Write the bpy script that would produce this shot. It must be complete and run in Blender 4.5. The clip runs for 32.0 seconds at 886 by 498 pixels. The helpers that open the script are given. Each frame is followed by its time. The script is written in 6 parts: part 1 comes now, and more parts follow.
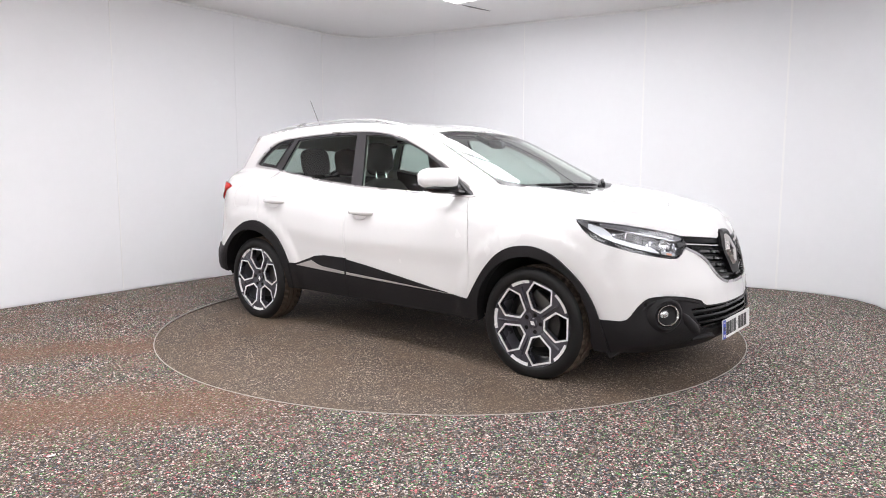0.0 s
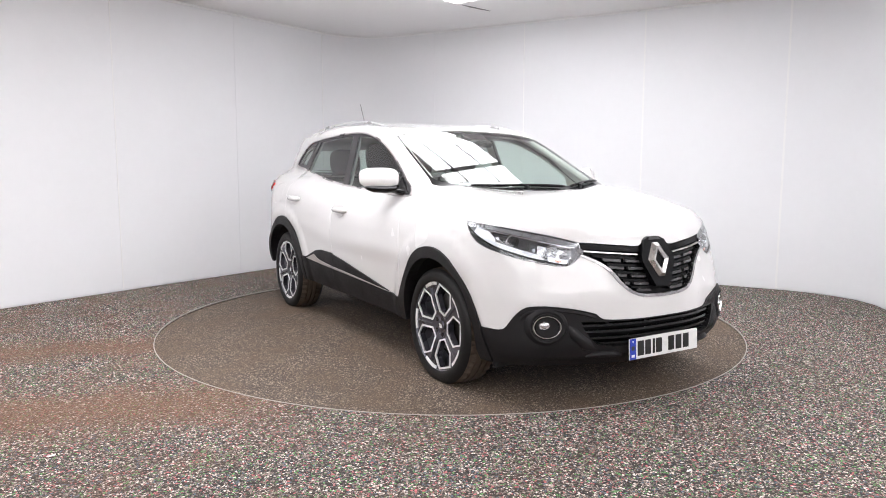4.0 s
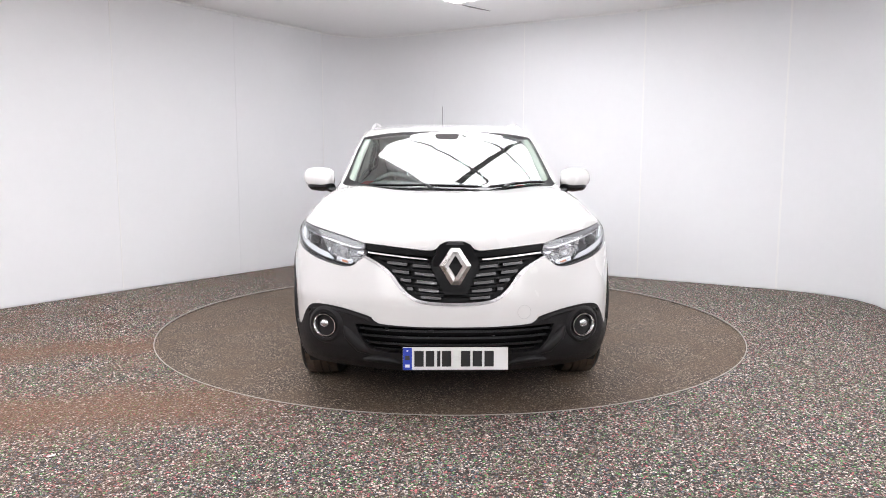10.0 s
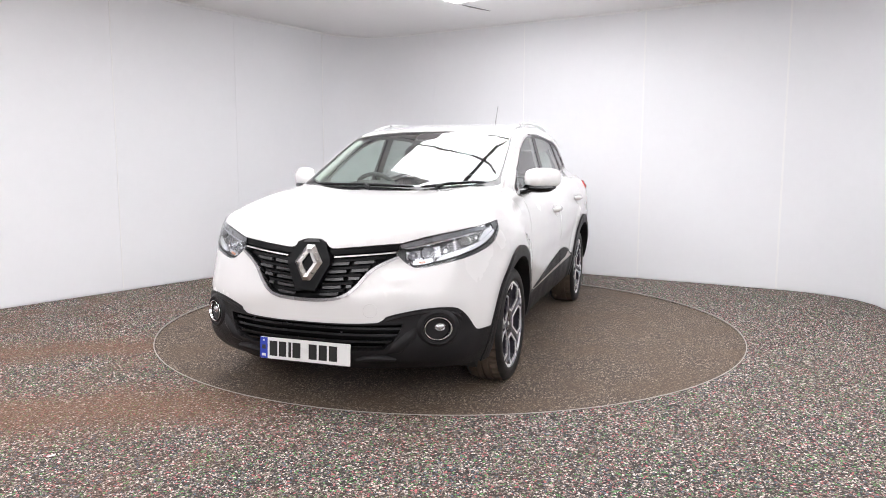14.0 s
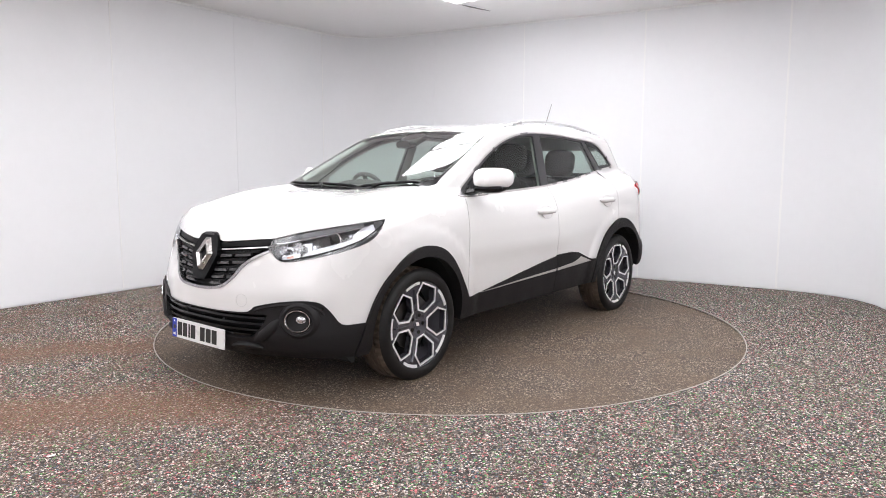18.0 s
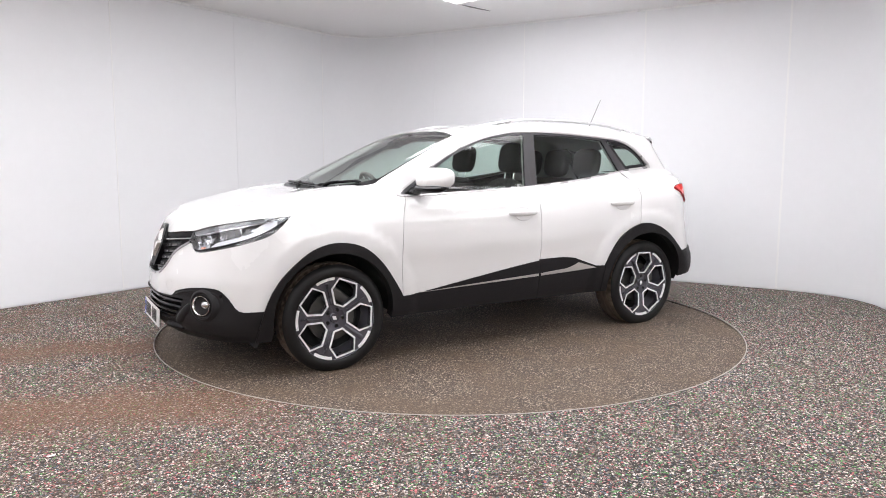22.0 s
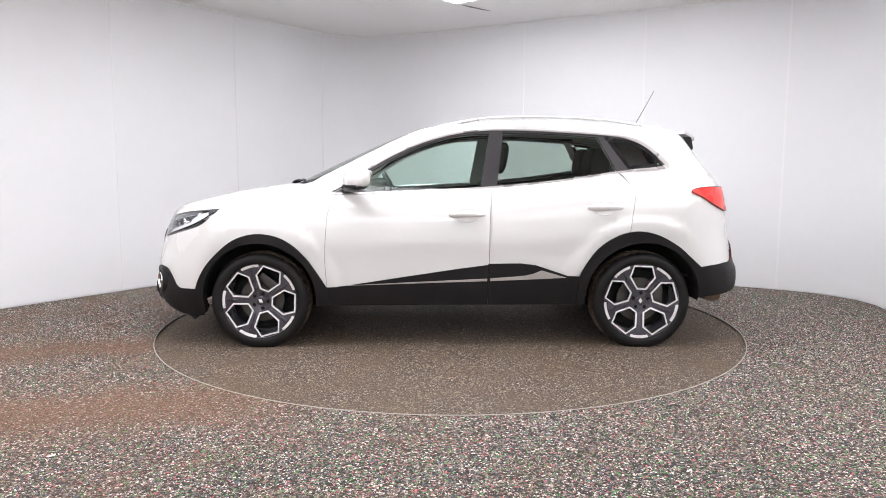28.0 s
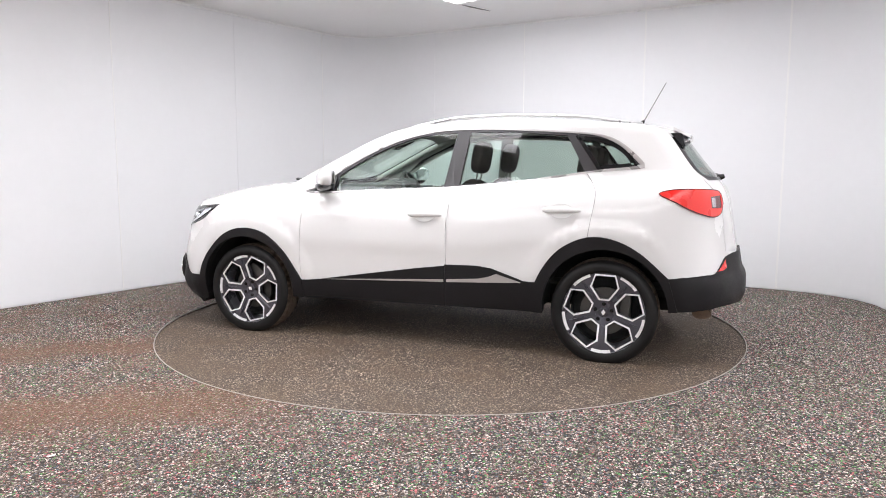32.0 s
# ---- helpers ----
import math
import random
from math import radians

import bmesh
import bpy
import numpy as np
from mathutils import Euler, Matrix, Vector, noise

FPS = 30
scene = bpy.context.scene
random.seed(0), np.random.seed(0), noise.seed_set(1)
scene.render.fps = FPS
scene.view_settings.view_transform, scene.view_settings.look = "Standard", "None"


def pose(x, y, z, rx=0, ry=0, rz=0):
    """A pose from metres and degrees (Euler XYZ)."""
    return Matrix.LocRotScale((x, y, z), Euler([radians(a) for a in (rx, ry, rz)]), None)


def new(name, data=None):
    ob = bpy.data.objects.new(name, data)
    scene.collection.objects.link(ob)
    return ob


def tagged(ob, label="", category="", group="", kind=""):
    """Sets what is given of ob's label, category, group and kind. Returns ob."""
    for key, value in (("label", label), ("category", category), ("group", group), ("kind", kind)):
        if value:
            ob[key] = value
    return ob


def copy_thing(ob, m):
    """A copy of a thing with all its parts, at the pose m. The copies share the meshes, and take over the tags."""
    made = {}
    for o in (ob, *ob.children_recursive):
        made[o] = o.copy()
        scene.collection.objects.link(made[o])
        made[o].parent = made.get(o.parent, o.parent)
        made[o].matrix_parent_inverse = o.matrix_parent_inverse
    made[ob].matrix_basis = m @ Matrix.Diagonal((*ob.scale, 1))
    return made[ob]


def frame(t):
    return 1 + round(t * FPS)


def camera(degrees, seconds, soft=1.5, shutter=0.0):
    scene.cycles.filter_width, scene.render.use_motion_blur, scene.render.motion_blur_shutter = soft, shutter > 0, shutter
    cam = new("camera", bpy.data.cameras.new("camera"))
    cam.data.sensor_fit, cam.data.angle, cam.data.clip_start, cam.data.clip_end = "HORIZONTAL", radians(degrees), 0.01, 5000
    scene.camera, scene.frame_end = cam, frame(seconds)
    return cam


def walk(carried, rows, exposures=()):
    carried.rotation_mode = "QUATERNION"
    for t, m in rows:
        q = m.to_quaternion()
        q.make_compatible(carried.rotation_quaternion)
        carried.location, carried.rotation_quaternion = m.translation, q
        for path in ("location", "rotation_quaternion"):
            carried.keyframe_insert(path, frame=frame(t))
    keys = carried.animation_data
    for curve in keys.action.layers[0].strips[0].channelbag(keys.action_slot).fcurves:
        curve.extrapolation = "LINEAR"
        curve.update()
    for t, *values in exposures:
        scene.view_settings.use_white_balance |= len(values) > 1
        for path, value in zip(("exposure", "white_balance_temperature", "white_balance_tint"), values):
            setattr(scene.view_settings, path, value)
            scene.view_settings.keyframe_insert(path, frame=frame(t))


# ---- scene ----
# Metres; the turntable's axis is the world's z axis, the car's nose is its own +x.
LENGTH = 32.0
cam = camera(64.31, LENGTH, soft=0.95)
EYE = Vector((0.0, -5.6475, 1.2421))
cam_turn = pose(0, 0, 0, 90 - 6.713, 0, 0.530)
cam_pose = Matrix.Translation(EYE) @ cam_turn @ pose(0, 0, 0, 0, 0, 0.146)
walk(cam, [(0.0, cam_pose), (LENGTH, cam_pose)], exposures=[(0.0, 0.0), (LENGTH, 0.0)])

# ---- light ----
world = bpy.data.worlds.new("room_air")
world.use_nodes = True
world.node_tree.nodes["Background"].inputs[0].default_value = (0.8, 0.85, 0.9, 1)
world.node_tree.nodes["Background"].inputs[1].default_value = 0.05
scene.world = world
PANEL_GLOW, FILL_GLOW = 7.9, 3.55

# ---- materials ----
def material(name, colour, rough=0.5, metal=0.0, coat=0.0, spec=0.5, mottle=0.06, scale=6.0, fine=180.0, bump=0.0, rough_vary=0.08, emit=None):
    """A principled surface whose tone and gloss vary at two scales."""
    m = bpy.data.materials.new(name)
    m.use_nodes = True
    nt = m.node_tree
    b = nt.nodes["Principled BSDF"]
    b.inputs["Roughness"].default_value = rough
    b.inputs["Metallic"].default_value = metal
    b.inputs["Coat Weight"].default_value = coat
    b.inputs["Coat Roughness"].default_value = 0.03
    b.inputs["Specular IOR Level"].default_value = spec
    tc = nt.nodes.new("ShaderNodeTexCoord")
    big, small = nt.nodes.new("ShaderNodeTexNoise"), nt.nodes.new("ShaderNodeTexNoise")
    big.inputs["Scale"].default_value, small.inputs["Scale"].default_value = scale, fine
    big.inputs["Detail"].default_value, small.inputs["Detail"].default_value = 4, 2
    for n in (big, small):
        nt.links.new(tc.outputs["Object"], n.inputs["Vector"])
    add = nt.nodes.new("ShaderNodeMath")
    add.operation = "MULTIPLY_ADD"
    nt.links.new(small.outputs["Fac"], add.inputs[0])
    add.inputs[1].default_value = 0.4
    nt.links.new(big.outputs["Fac"], add.inputs[2])
    ramp = nt.nodes.new("ShaderNodeMapRange")
    ramp.inputs["From Min"].default_value, ramp.inputs["From Max"].default_value = 0.4, 1.0
    ramp.inputs["To Min"].default_value, ramp.inputs["To Max"].default_value = 1 - mottle, 1 + mottle
    nt.links.new(add.outputs[0], ramp.inputs["Value"])
    mul = nt.nodes.new("ShaderNodeVectorMath")
    mul.operation = "SCALE"
    mul.inputs[0].default_value = colour[:3]
    nt.links.new(ramp.outputs[0], mul.inputs["Scale"])
    nt.links.new(mul.outputs[0], b.inputs["Base Color"])
    rv = nt.nodes.new("ShaderNodeMapRange")
    rv.inputs["From Min"].default_value, rv.inputs["From Max"].default_value = 0.3, 0.7
    rv.inputs["To Min"].default_value, rv.inputs["To Max"].default_value = max(0.02, rough - rough_vary), min(1, rough + rough_vary)
    nt.links.new(big.outputs["Fac"], rv.inputs["Value"])
    nt.links.new(rv.outputs[0], b.inputs["Roughness"])
    if bump:
        bn = nt.nodes.new("ShaderNodeBump")
        bn.inputs["Strength"].default_value = bump
        bn.inputs["Distance"].default_value = 0.002
        nt.links.new(small.outputs["Fac"], bn.inputs["Height"])
        nt.links.new(bn.outputs[0], b.inputs["Normal"])
    if emit:
        b.inputs["Emission Color"].default_value = (*emit[0], 1)
        b.inputs["Emission Strength"].default_value = emit[1]
    return m


def glass(name, tint, base=0.06, rough=0.0):
    """A thin pane: it lets tinted light through, and mirrors more towards grazing."""
    m = bpy.data.materials.new(name)
    m.use_nodes = True
    nt = m.node_tree
    nt.nodes.remove(nt.nodes["Principled BSDF"])
    out = nt.nodes["Material Output"]
    clear, gloss, mix, facing, power, scale = (nt.nodes.new(k) for k in ("ShaderNodeBsdfTransparent", "ShaderNodeBsdfGlossy", "ShaderNodeMixShader", "ShaderNodeLayerWeight", "ShaderNodeMath", "ShaderNodeMapRange"))
    clear.inputs["Color"].default_value = (*tint, 1)
    gloss.inputs["Roughness"].default_value = rough
    power.operation = "POWER"
    power.inputs[1].default_value = 4.0
    scale.inputs["To Min"].default_value, scale.inputs["To Max"].default_value = base, 1.0
    nt.links.new(facing.outputs["Facing"], power.inputs[0])
    nt.links.new(power.outputs[0], scale.inputs["Value"])
    nt.links.new(scale.outputs[0], mix.inputs[0])
    nt.links.new(clear.outputs[0], mix.inputs[1])
    nt.links.new(gloss.outputs[0], mix.inputs[2])
    nt.links.new(mix.outputs[0], out.inputs["Surface"])
    return m


def chip_floor(name, ramp_stops, size, dirt, dirt_amount, tracks=False, contrast=1.0, gap_shade=False):
    """Loose-looking multicoloured granules in resin, with brown dust trodden in; gap_shade paints dark crevices."""
    m = bpy.data.materials.new(name)
    m.use_nodes = True
    nt = m.node_tree
    L = nt.links.new
    b = nt.nodes["Principled BSDF"]
    b.inputs["Roughness"].default_value = 0.75
    tc = nt.nodes.new("ShaderNodeTexCoord")
    vor = nt.nodes.new("ShaderNodeTexVoronoi")
    vor.inputs["Scale"].default_value = size
    L(tc.outputs["Object"], vor.inputs["Vector"])
    sep = nt.nodes.new("ShaderNodeSeparateColor")
    L(vor.outputs["Color"], sep.inputs[0])
    ramp = nt.nodes.new("ShaderNodeValToRGB")
    ramp.color_ramp.interpolation = "CONSTANT"
    els = ramp.color_ramp.elements
    while len(els) < len(ramp_stops):
        els.new(0.5)
    for e, (pos, col) in zip(els, ramp_stops):
        e.position, e.color = pos, (*col, 1)
    vor2 = nt.nodes.new("ShaderNodeTexVoronoi")
    vor2.inputs["Scale"].default_value = size * 2.3
    L(tc.outputs["Object"], vor2.inputs["Vector"])
    sep2 = nt.nodes.new("ShaderNodeSeparateColor")
    L(vor2.outputs["Color"], sep2.inputs[0])
    pick = nt.nodes.new("ShaderNodeMath")
    pick.operation = "GREATER_THAN"
    pick.inputs[1].default_value = 0.75
    L(sep.outputs[1], pick.inputs[0])
    both = nt.nodes.new("ShaderNodeMix")
    L(pick.outputs[0], both.inputs["Factor"])
    L(sep.outputs[0], both.inputs["A"])
    L(sep2.outputs[0], both.inputs["B"])
    L(both.outputs["Result"], ramp.inputs["Fac"])
    grain = ramp.outputs["Color"]
    if gap_shade:
        # shade of the crevices between granules, put into the colour
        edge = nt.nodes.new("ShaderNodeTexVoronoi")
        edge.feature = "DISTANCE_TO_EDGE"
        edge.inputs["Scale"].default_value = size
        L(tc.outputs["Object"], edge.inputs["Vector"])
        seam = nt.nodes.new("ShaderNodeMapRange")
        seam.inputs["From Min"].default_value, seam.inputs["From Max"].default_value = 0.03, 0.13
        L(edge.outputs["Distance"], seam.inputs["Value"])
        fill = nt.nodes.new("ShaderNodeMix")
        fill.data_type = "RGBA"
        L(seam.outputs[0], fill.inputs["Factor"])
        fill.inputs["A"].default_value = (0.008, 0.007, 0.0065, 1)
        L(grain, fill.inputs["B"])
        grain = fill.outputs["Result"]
    wave = nt.nodes.new("ShaderNodeTexNoise")
    wave.inputs["Scale"].default_value = 2.6
    wave.inputs["Detail"].default_value = 6
    L(tc.outputs["Object"], wave.inputs["Vector"])
    fine = nt.nodes.new("ShaderNodeTexNoise")
    fine.inputs["Scale"].default_value = 60
    fine.inputs["Detail"].default_value = 3
    L(tc.outputs["Object"], fine.inputs["Vector"])
    amount = nt.nodes.new("ShaderNodeMapRange")
    amount.inputs["From Min"].default_value, amount.inputs["From Max"].default_value = 0.42, 0.66
    amount.inputs["To Min"].default_value, amount.inputs["To Max"].default_value = dirt_amount[0], dirt_amount[1]
    L(wave.outputs["Fac"], amount.inputs["Value"])
    fac = amount.outputs[0]
    if tracks:
        # more dust lies towards the way in
        place = nt.nodes.new("ShaderNodeSeparateXYZ")
        L(tc.outputs["Object"], place.inputs[0])
        share = nt.nodes.new("ShaderNodeMapRange")
        share.inputs["From Min"].default_value, share.inputs["From Max"].default_value = -4.0, 0.5
        share.inputs["To Min"].default_value, share.inputs["To Max"].default_value = 1.6, 0.45
        L(place.outputs["X"], share.inputs["Value"])
        dust = nt.nodes.new("ShaderNodeMath")
        dust.operation = "MULTIPLY"
        L(fac, dust.inputs[0])
        L(share.outputs[0], dust.inputs[1])
        fac = dust.outputs[0]
    if tracks:
        # two lanes of dust that tyres have carried in from the side
        sx = nt.nodes.new("ShaderNodeSeparateXYZ")
        rot = nt.nodes.new("ShaderNodeVectorRotate")
        rot.rotation_type = "Z_AXIS"
        rot.inputs["Angle"].default_value = radians(-17)
        L(tc.outputs["Object"], rot.inputs["Vector"])
        warp = nt.nodes.new("ShaderNodeVectorMath")
        warp.operation = "MULTIPLY_ADD"
        L(wave.outputs["Color"], warp.inputs[0])
        warp.inputs[1].default_value = (0, 0.7, 0)
        L(rot.outputs[0], warp.inputs[2])
        L(warp.outputs[0], sx.inputs[0])
        total = None
        for mid, half in ((0.13, 0.30), (-1.22, 0.44)):
            d = nt.nodes.new("ShaderNodeMath")
            d.operation = "SUBTRACT"
            L(sx.outputs["Y"], d.inputs[0])
            d.inputs[1].default_value = mid
            a = nt.nodes.new("ShaderNodeMath")
            a.operation = "ABSOLUTE"
            L(d.outputs[0], a.inputs[0])
            r = nt.nodes.new("ShaderNodeMapRange")
            r.interpolation_type = "SMOOTHSTEP"
            r.inputs["From Min"].default_value, r.inputs["From Max"].default_value = half * 0.05, half * 1.7
            r.inputs["To Min"].default_value, r.inputs["To Max"].default_value = 0.70, 0.0
            L(a.outputs[0], r.inputs["Value"])
            if total is None:
                total = r.outputs[0]
            else:
                mx = nt.nodes.new("ShaderNodeMath")
                mx.operation = "MAXIMUM"
                L(total, mx.inputs[0])
                L(r.outputs[0], mx.inputs[1])
                total = mx.outputs[0]
        fade = nt.nodes.new("ShaderNodeMapRange")
        fade.inputs["From Min"].default_value, fade.inputs["From Max"].default_value = -1.9, -0.4
        fade.inputs["To Min"].default_value, fade.inputs["To Max"].default_value = 1.0, 0.0
        L(sx.outputs["X"], fade.inputs["Value"])
        mm = nt.nodes.new("ShaderNodeMath")
        mm.operation = "MULTIPLY"
        L(total, mm.inputs[0])
        L(fade.outputs[0], mm.inputs[1])
        mx = nt.nodes.new("ShaderNodeMath")
        mx.operation = "MAXIMUM"
        L(mm.outputs[0], mx.inputs[0])
        L(fac, mx.inputs[1])
        fac = mx.outputs[0]
    speck = nt.nodes.new("ShaderNodeMapRange")
    speck.inputs["From Min"].default_value, speck.inputs["From Max"].default_value = 0.3, 0.7
    speck.inputs["To Min"].default_value, speck.inputs["To Max"].default_value = 0.6, 1.25
    L(fine.outputs["Fac"], speck.inputs["Value"])
    f2 = nt.nodes.new("ShaderNodeMath")
    f2.operation = "MULTIPLY"
    f2.use_clamp = True
    L(fac, f2.inputs[0])
    L(speck.outputs[0], f2.inputs[1])
    mix = nt.nodes.new("ShaderNodeMix")
    mix.data_type = "RGBA"
    L(f2.outputs[0], mix.inputs["Factor"])
    L(grain, mix.inputs["A"])
    mix.inputs["B"].default_value = (*dirt, 1)
    L(mix.outputs["Result"], b.inputs["Base Color"])
    bn = nt.nodes.new("ShaderNodeBump")
    bn.inputs["Strength"].default_value = 0.7 * contrast
    bn.inputs["Distance"].default_value = 0.004
    bn.invert = True
    L(vor.outputs["Distance"], bn.inputs["Height"])
    L(bn.outputs[0], b.inputs["Normal"])
    return m


M = {}
M["paint"] = material("white_car_paint", (0.74, 0.730, 0.726), 0.25, coat=1.0, mottle=0.01, rough_vary=0.03, scale=3)
M["cladding"] = material("black_grained_plastic", (0.0125, 0.0115, 0.0125), 0.5, spec=0.22, bump=0.25, fine=700, mottle=0.2)
M["black"] = material("black_gloss_plastic", (0.007, 0.007, 0.008), 0.22, spec=0.35, mottle=0.1)
M["grille"] = material("black_moulded_grille_plastic", (0.0045, 0.0045, 0.0052), 0.34, spec=0.12, mottle=0.15)
M["pillar"] = material("dark_pillar_film", (0.035, 0.033, 0.036), 0.35, mottle=0.1)
M["chrome"] = material("bright_chrome", (0.82, 0.82, 0.83), 0.12, metal=1.0, mottle=0.02)
M["satin"] = material("satin_silver", (0.56, 0.54, 0.53), 0.30, metal=1.0, mottle=0.04)
M["joint"] = material("grey_joint_shade", (0.50, 0.49, 0.49), 0.6)
M["gap"] = material("grey_gap_filler", (0.25, 0.245, 0.245), 0.7)
M["moulding"] = material("grey_window_moulding", (0.47, 0.45, 0.45), 0.3, metal=0.6, mottle=0.05)
M["strip"] = material("brushed_silver_strip", (0.45, 0.425, 0.41), 0.38, metal=0.35, mottle=0.05, fine=300)
M["alloy"] = material("machined_alloy", (0.84, 0.83, 0.84), 0.34, metal=0.25, mottle=0.05, fine=300)
M["alloy_dark"] = material("anthracite_alloy_paint", (0.070, 0.067, 0.082), 0.28, metal=0.4, coat=0.5, mottle=0.1)
M["barrel"] = material("grey_alloy_barrel", (0.20, 0.20, 0.225), 0.3, metal=0.5, mottle=0.1)
M["rubber"] = material("tyre_rubber", (0.0065, 0.006, 0.006), 0.5, spec=0.3, bump=0.3, fine=260, mottle=0.25)
M["tread"] = material("dusty_tread_rubber", (0.090, 0.067, 0.052), 0.85, spec=0.2, bump=0.3, fine=200, mottle=0.3)
M["liner"] = material("dark_underbody", (0.010, 0.010, 0.010), 0.85, mottle=0.3)
M["steel"] = material("brake_steel", (0.10, 0.095, 0.09), 0.5, metal=1.0, mottle=0.2)
M["glass_front"] = glass("green_tinted_glass", (0.80, 0.92, 0.87), 0.045)
M["glass_rear"] = glass("privacy_glass", (0.62, 0.70, 0.66), 0.05)
M["glass_quarter"] = glass("dark_privacy_glass", (0.55, 0.63, 0.59), 0.05)
M["windscreen"] = glass("windscreen_glass", (0.86, 0.94, 0.90), 0.10)
M["lens"] = glass("clear_lamp_lens", (0.94, 0.96, 0.98), 0.075)
M["red"] = material("red_lamp_lens", (0.80, 0.022, 0.016), 0.28, coat=0.3, mottle=0.05)
M["smoke"] = material("dark_red_lens", (0.10, 0.006, 0.008), 0.12, coat=0.5)
M["amber"] = material("amber_bulb_cover", (0.70, 0.30, 0.18), 0.25, coat=0.4)
M["lamp_inner"] = material("lamp_reflector_plastic", (0.60, 0.60, 0.62), 0.2, metal=0.9, mottle=0.15, scale=30)
M["lamp_dark"] = material("lamp_bezel_grey", (0.085, 0.085, 0.09), 0.3, metal=0.3, mottle=0.15)
M["lamp_brow"] = material("smoky_lamp_brow", (0.21, 0.21, 0.22), 0.3, metal=0.2, mottle=0.1)
M["insert"] = material("grey_grille_insert", (0.050, 0.049, 0.051), 0.2, mottle=0.15)
M["satin_dark"] = material("dark_satin_silver", (0.34, 0.33, 0.335), 0.25, metal=0.9, mottle=0.05)
M["rail"] = material("satin_rail_silver", (0.62, 0.62, 0.63), 0.3, metal=0.55, mottle=0.03)
M["drl"] = material("milky_light_guide", (0.86, 0.87, 0.90), 0.2, coat=0.5, mottle=0.03)
M["fabric"] = material("charcoal_seat_fabric", (0.030, 0.026, 0.026), 0.9, bump=0.5, fine=500, mottle=0.2)
M["trim_pale"] = material("pale_grey_headlining", (0.50, 0.51, 0.48), 0.9, bump=0.2, fine=400)
M["dash"] = material("dark_dashboard_plastic", (0.055, 0.060, 0.058), 0.6, bump=0.3, fine=600)
M["plate"] = material("white_plate_film", (0.78, 0.78, 0.77), 0.35, mottle=0.02)
M["plate_blue"] = material("blue_plate_band", (0.02, 0.05, 0.42), 0.35)
M["ink"] = material("black_plate_bars", (0.012, 0.012, 0.012), 0.4)
M["mirror"] = material("mirror_silver", (0.85, 0.87, 0.88), 0.02, metal=1.0, mottle=0.0, rough_vary=0.0)
M["wall"] = material("white_wall_panel", (0.825, 0.83, 0.85), 0.62, spec=0.25, mottle=0.018, scale=1.3, fine=14, rough_vary=0.06)
M["wall_strip"] = material("white_joint_strip", (0.86, 0.86, 0.86), 0.35, mottle=0.02)
M["ceiling"] = material("white_ceiling_paint", (0.90, 0.895, 0.90), 0.7, mottle=0.02, scale=1.0, fine=20)
M["bar"] = material("grey_batten", (0.40, 0.40, 0.40), 0.5)
M["diffuser"] = material("opal_light_diffuser", (0.9, 0.9, 0.9), 0.4, emit=((1.0, 0.99, 1.02), PANEL_GLOW))
# glow of the added fill boxes over the hall
M["diffuser_fill"] = material("fill_light_diffuser", (0.9, 0.9, 0.9), 0.4, emit=((1.0, 0.99, 1.02), FILL_GLOW))
M["seal"] = material("pale_edging_strip", (0.40, 0.37, 0.34), 0.6, mottle=0.15, scale=25)
M["paper"] = material("white_paper", (0.8, 0.78, 0.74), 0.8)
M["leaf"] = material("dry_brown_leaf", (0.12, 0.06, 0.04), 0.8)
M["wire"] = material("grey_cable_sheath", (0.16, 0.16, 0.16), 0.5)
CHIPS = [(0.0, (0.008, 0.007, 0.006)), (0.28, (0.055, 0.044, 0.040)), (0.38, (0.19, 0.155, 0.135)), (0.50, (0.085, 0.125, 0.17)), (0.58, (0.35, 0.29, 0.25)), (0.70, (0.50, 0.14, 0.155)), (0.78, (0.11, 0.32, 0.10)), (0.86, (0.78, 0.69, 0.635))]
CHIPS_DULL = [(0.0, (0.026, 0.019, 0.015)), (0.34, (0.062, 0.047, 0.036)), (0.58, (0.13, 0.099, 0.074)), (0.70, (0.076, 0.061, 0.050)), (0.80, (0.27, 0.210, 0.160)), (0.92, (0.54, 0.44, 0.35))]
M["floor"] = chip_floor("granule_floor", CHIPS, 106, (0.150, 0.068, 0.030), (0.06, 0.34), tracks=True, gap_shade=True)
M["deck"] = chip_floor("dusty_granule_deck", CHIPS_DULL, 150, (0.112, 0.072, 0.043), (0.22, 0.72), contrast=0.7)

# ---- mesh tools ----
def link(name, bm, mat, parent=None, label="", smooth=True, bevel=0.0):
    me = bpy.data.meshes.new(name)
    bmesh.ops.recalc_face_normals(bm, faces=bm.faces)
    bm.to_mesh(me)
    bm.free()
    for p in me.polygons:
        p.use_smooth = smooth
    me.materials.append(mat)
    if smooth:
        me.set_sharp_from_angle(angle=radians(35))
    ob = new(name, me)
    if parent is not None:
        ob.parent = parent
    if label:
        tagged(ob, label)
    return ob


part = link


def box(bm, size, at=(0, 0, 0), turn=None, round_by=0.0):
    m = Matrix.Translation(at) @ (turn if turn is not None else Matrix()) @ Matrix.Diagonal((*size, 1))
    r = bmesh.ops.create_cube(bm, size=1.0, matrix=m)
    if round_by:
        es = {e for v in r["verts"] for e in v.link_edges}
        bmesh.ops.bevel(bm, geom=list(es), offset=round_by, segments=3, affect="EDGES", profile=0.5)
    return bm


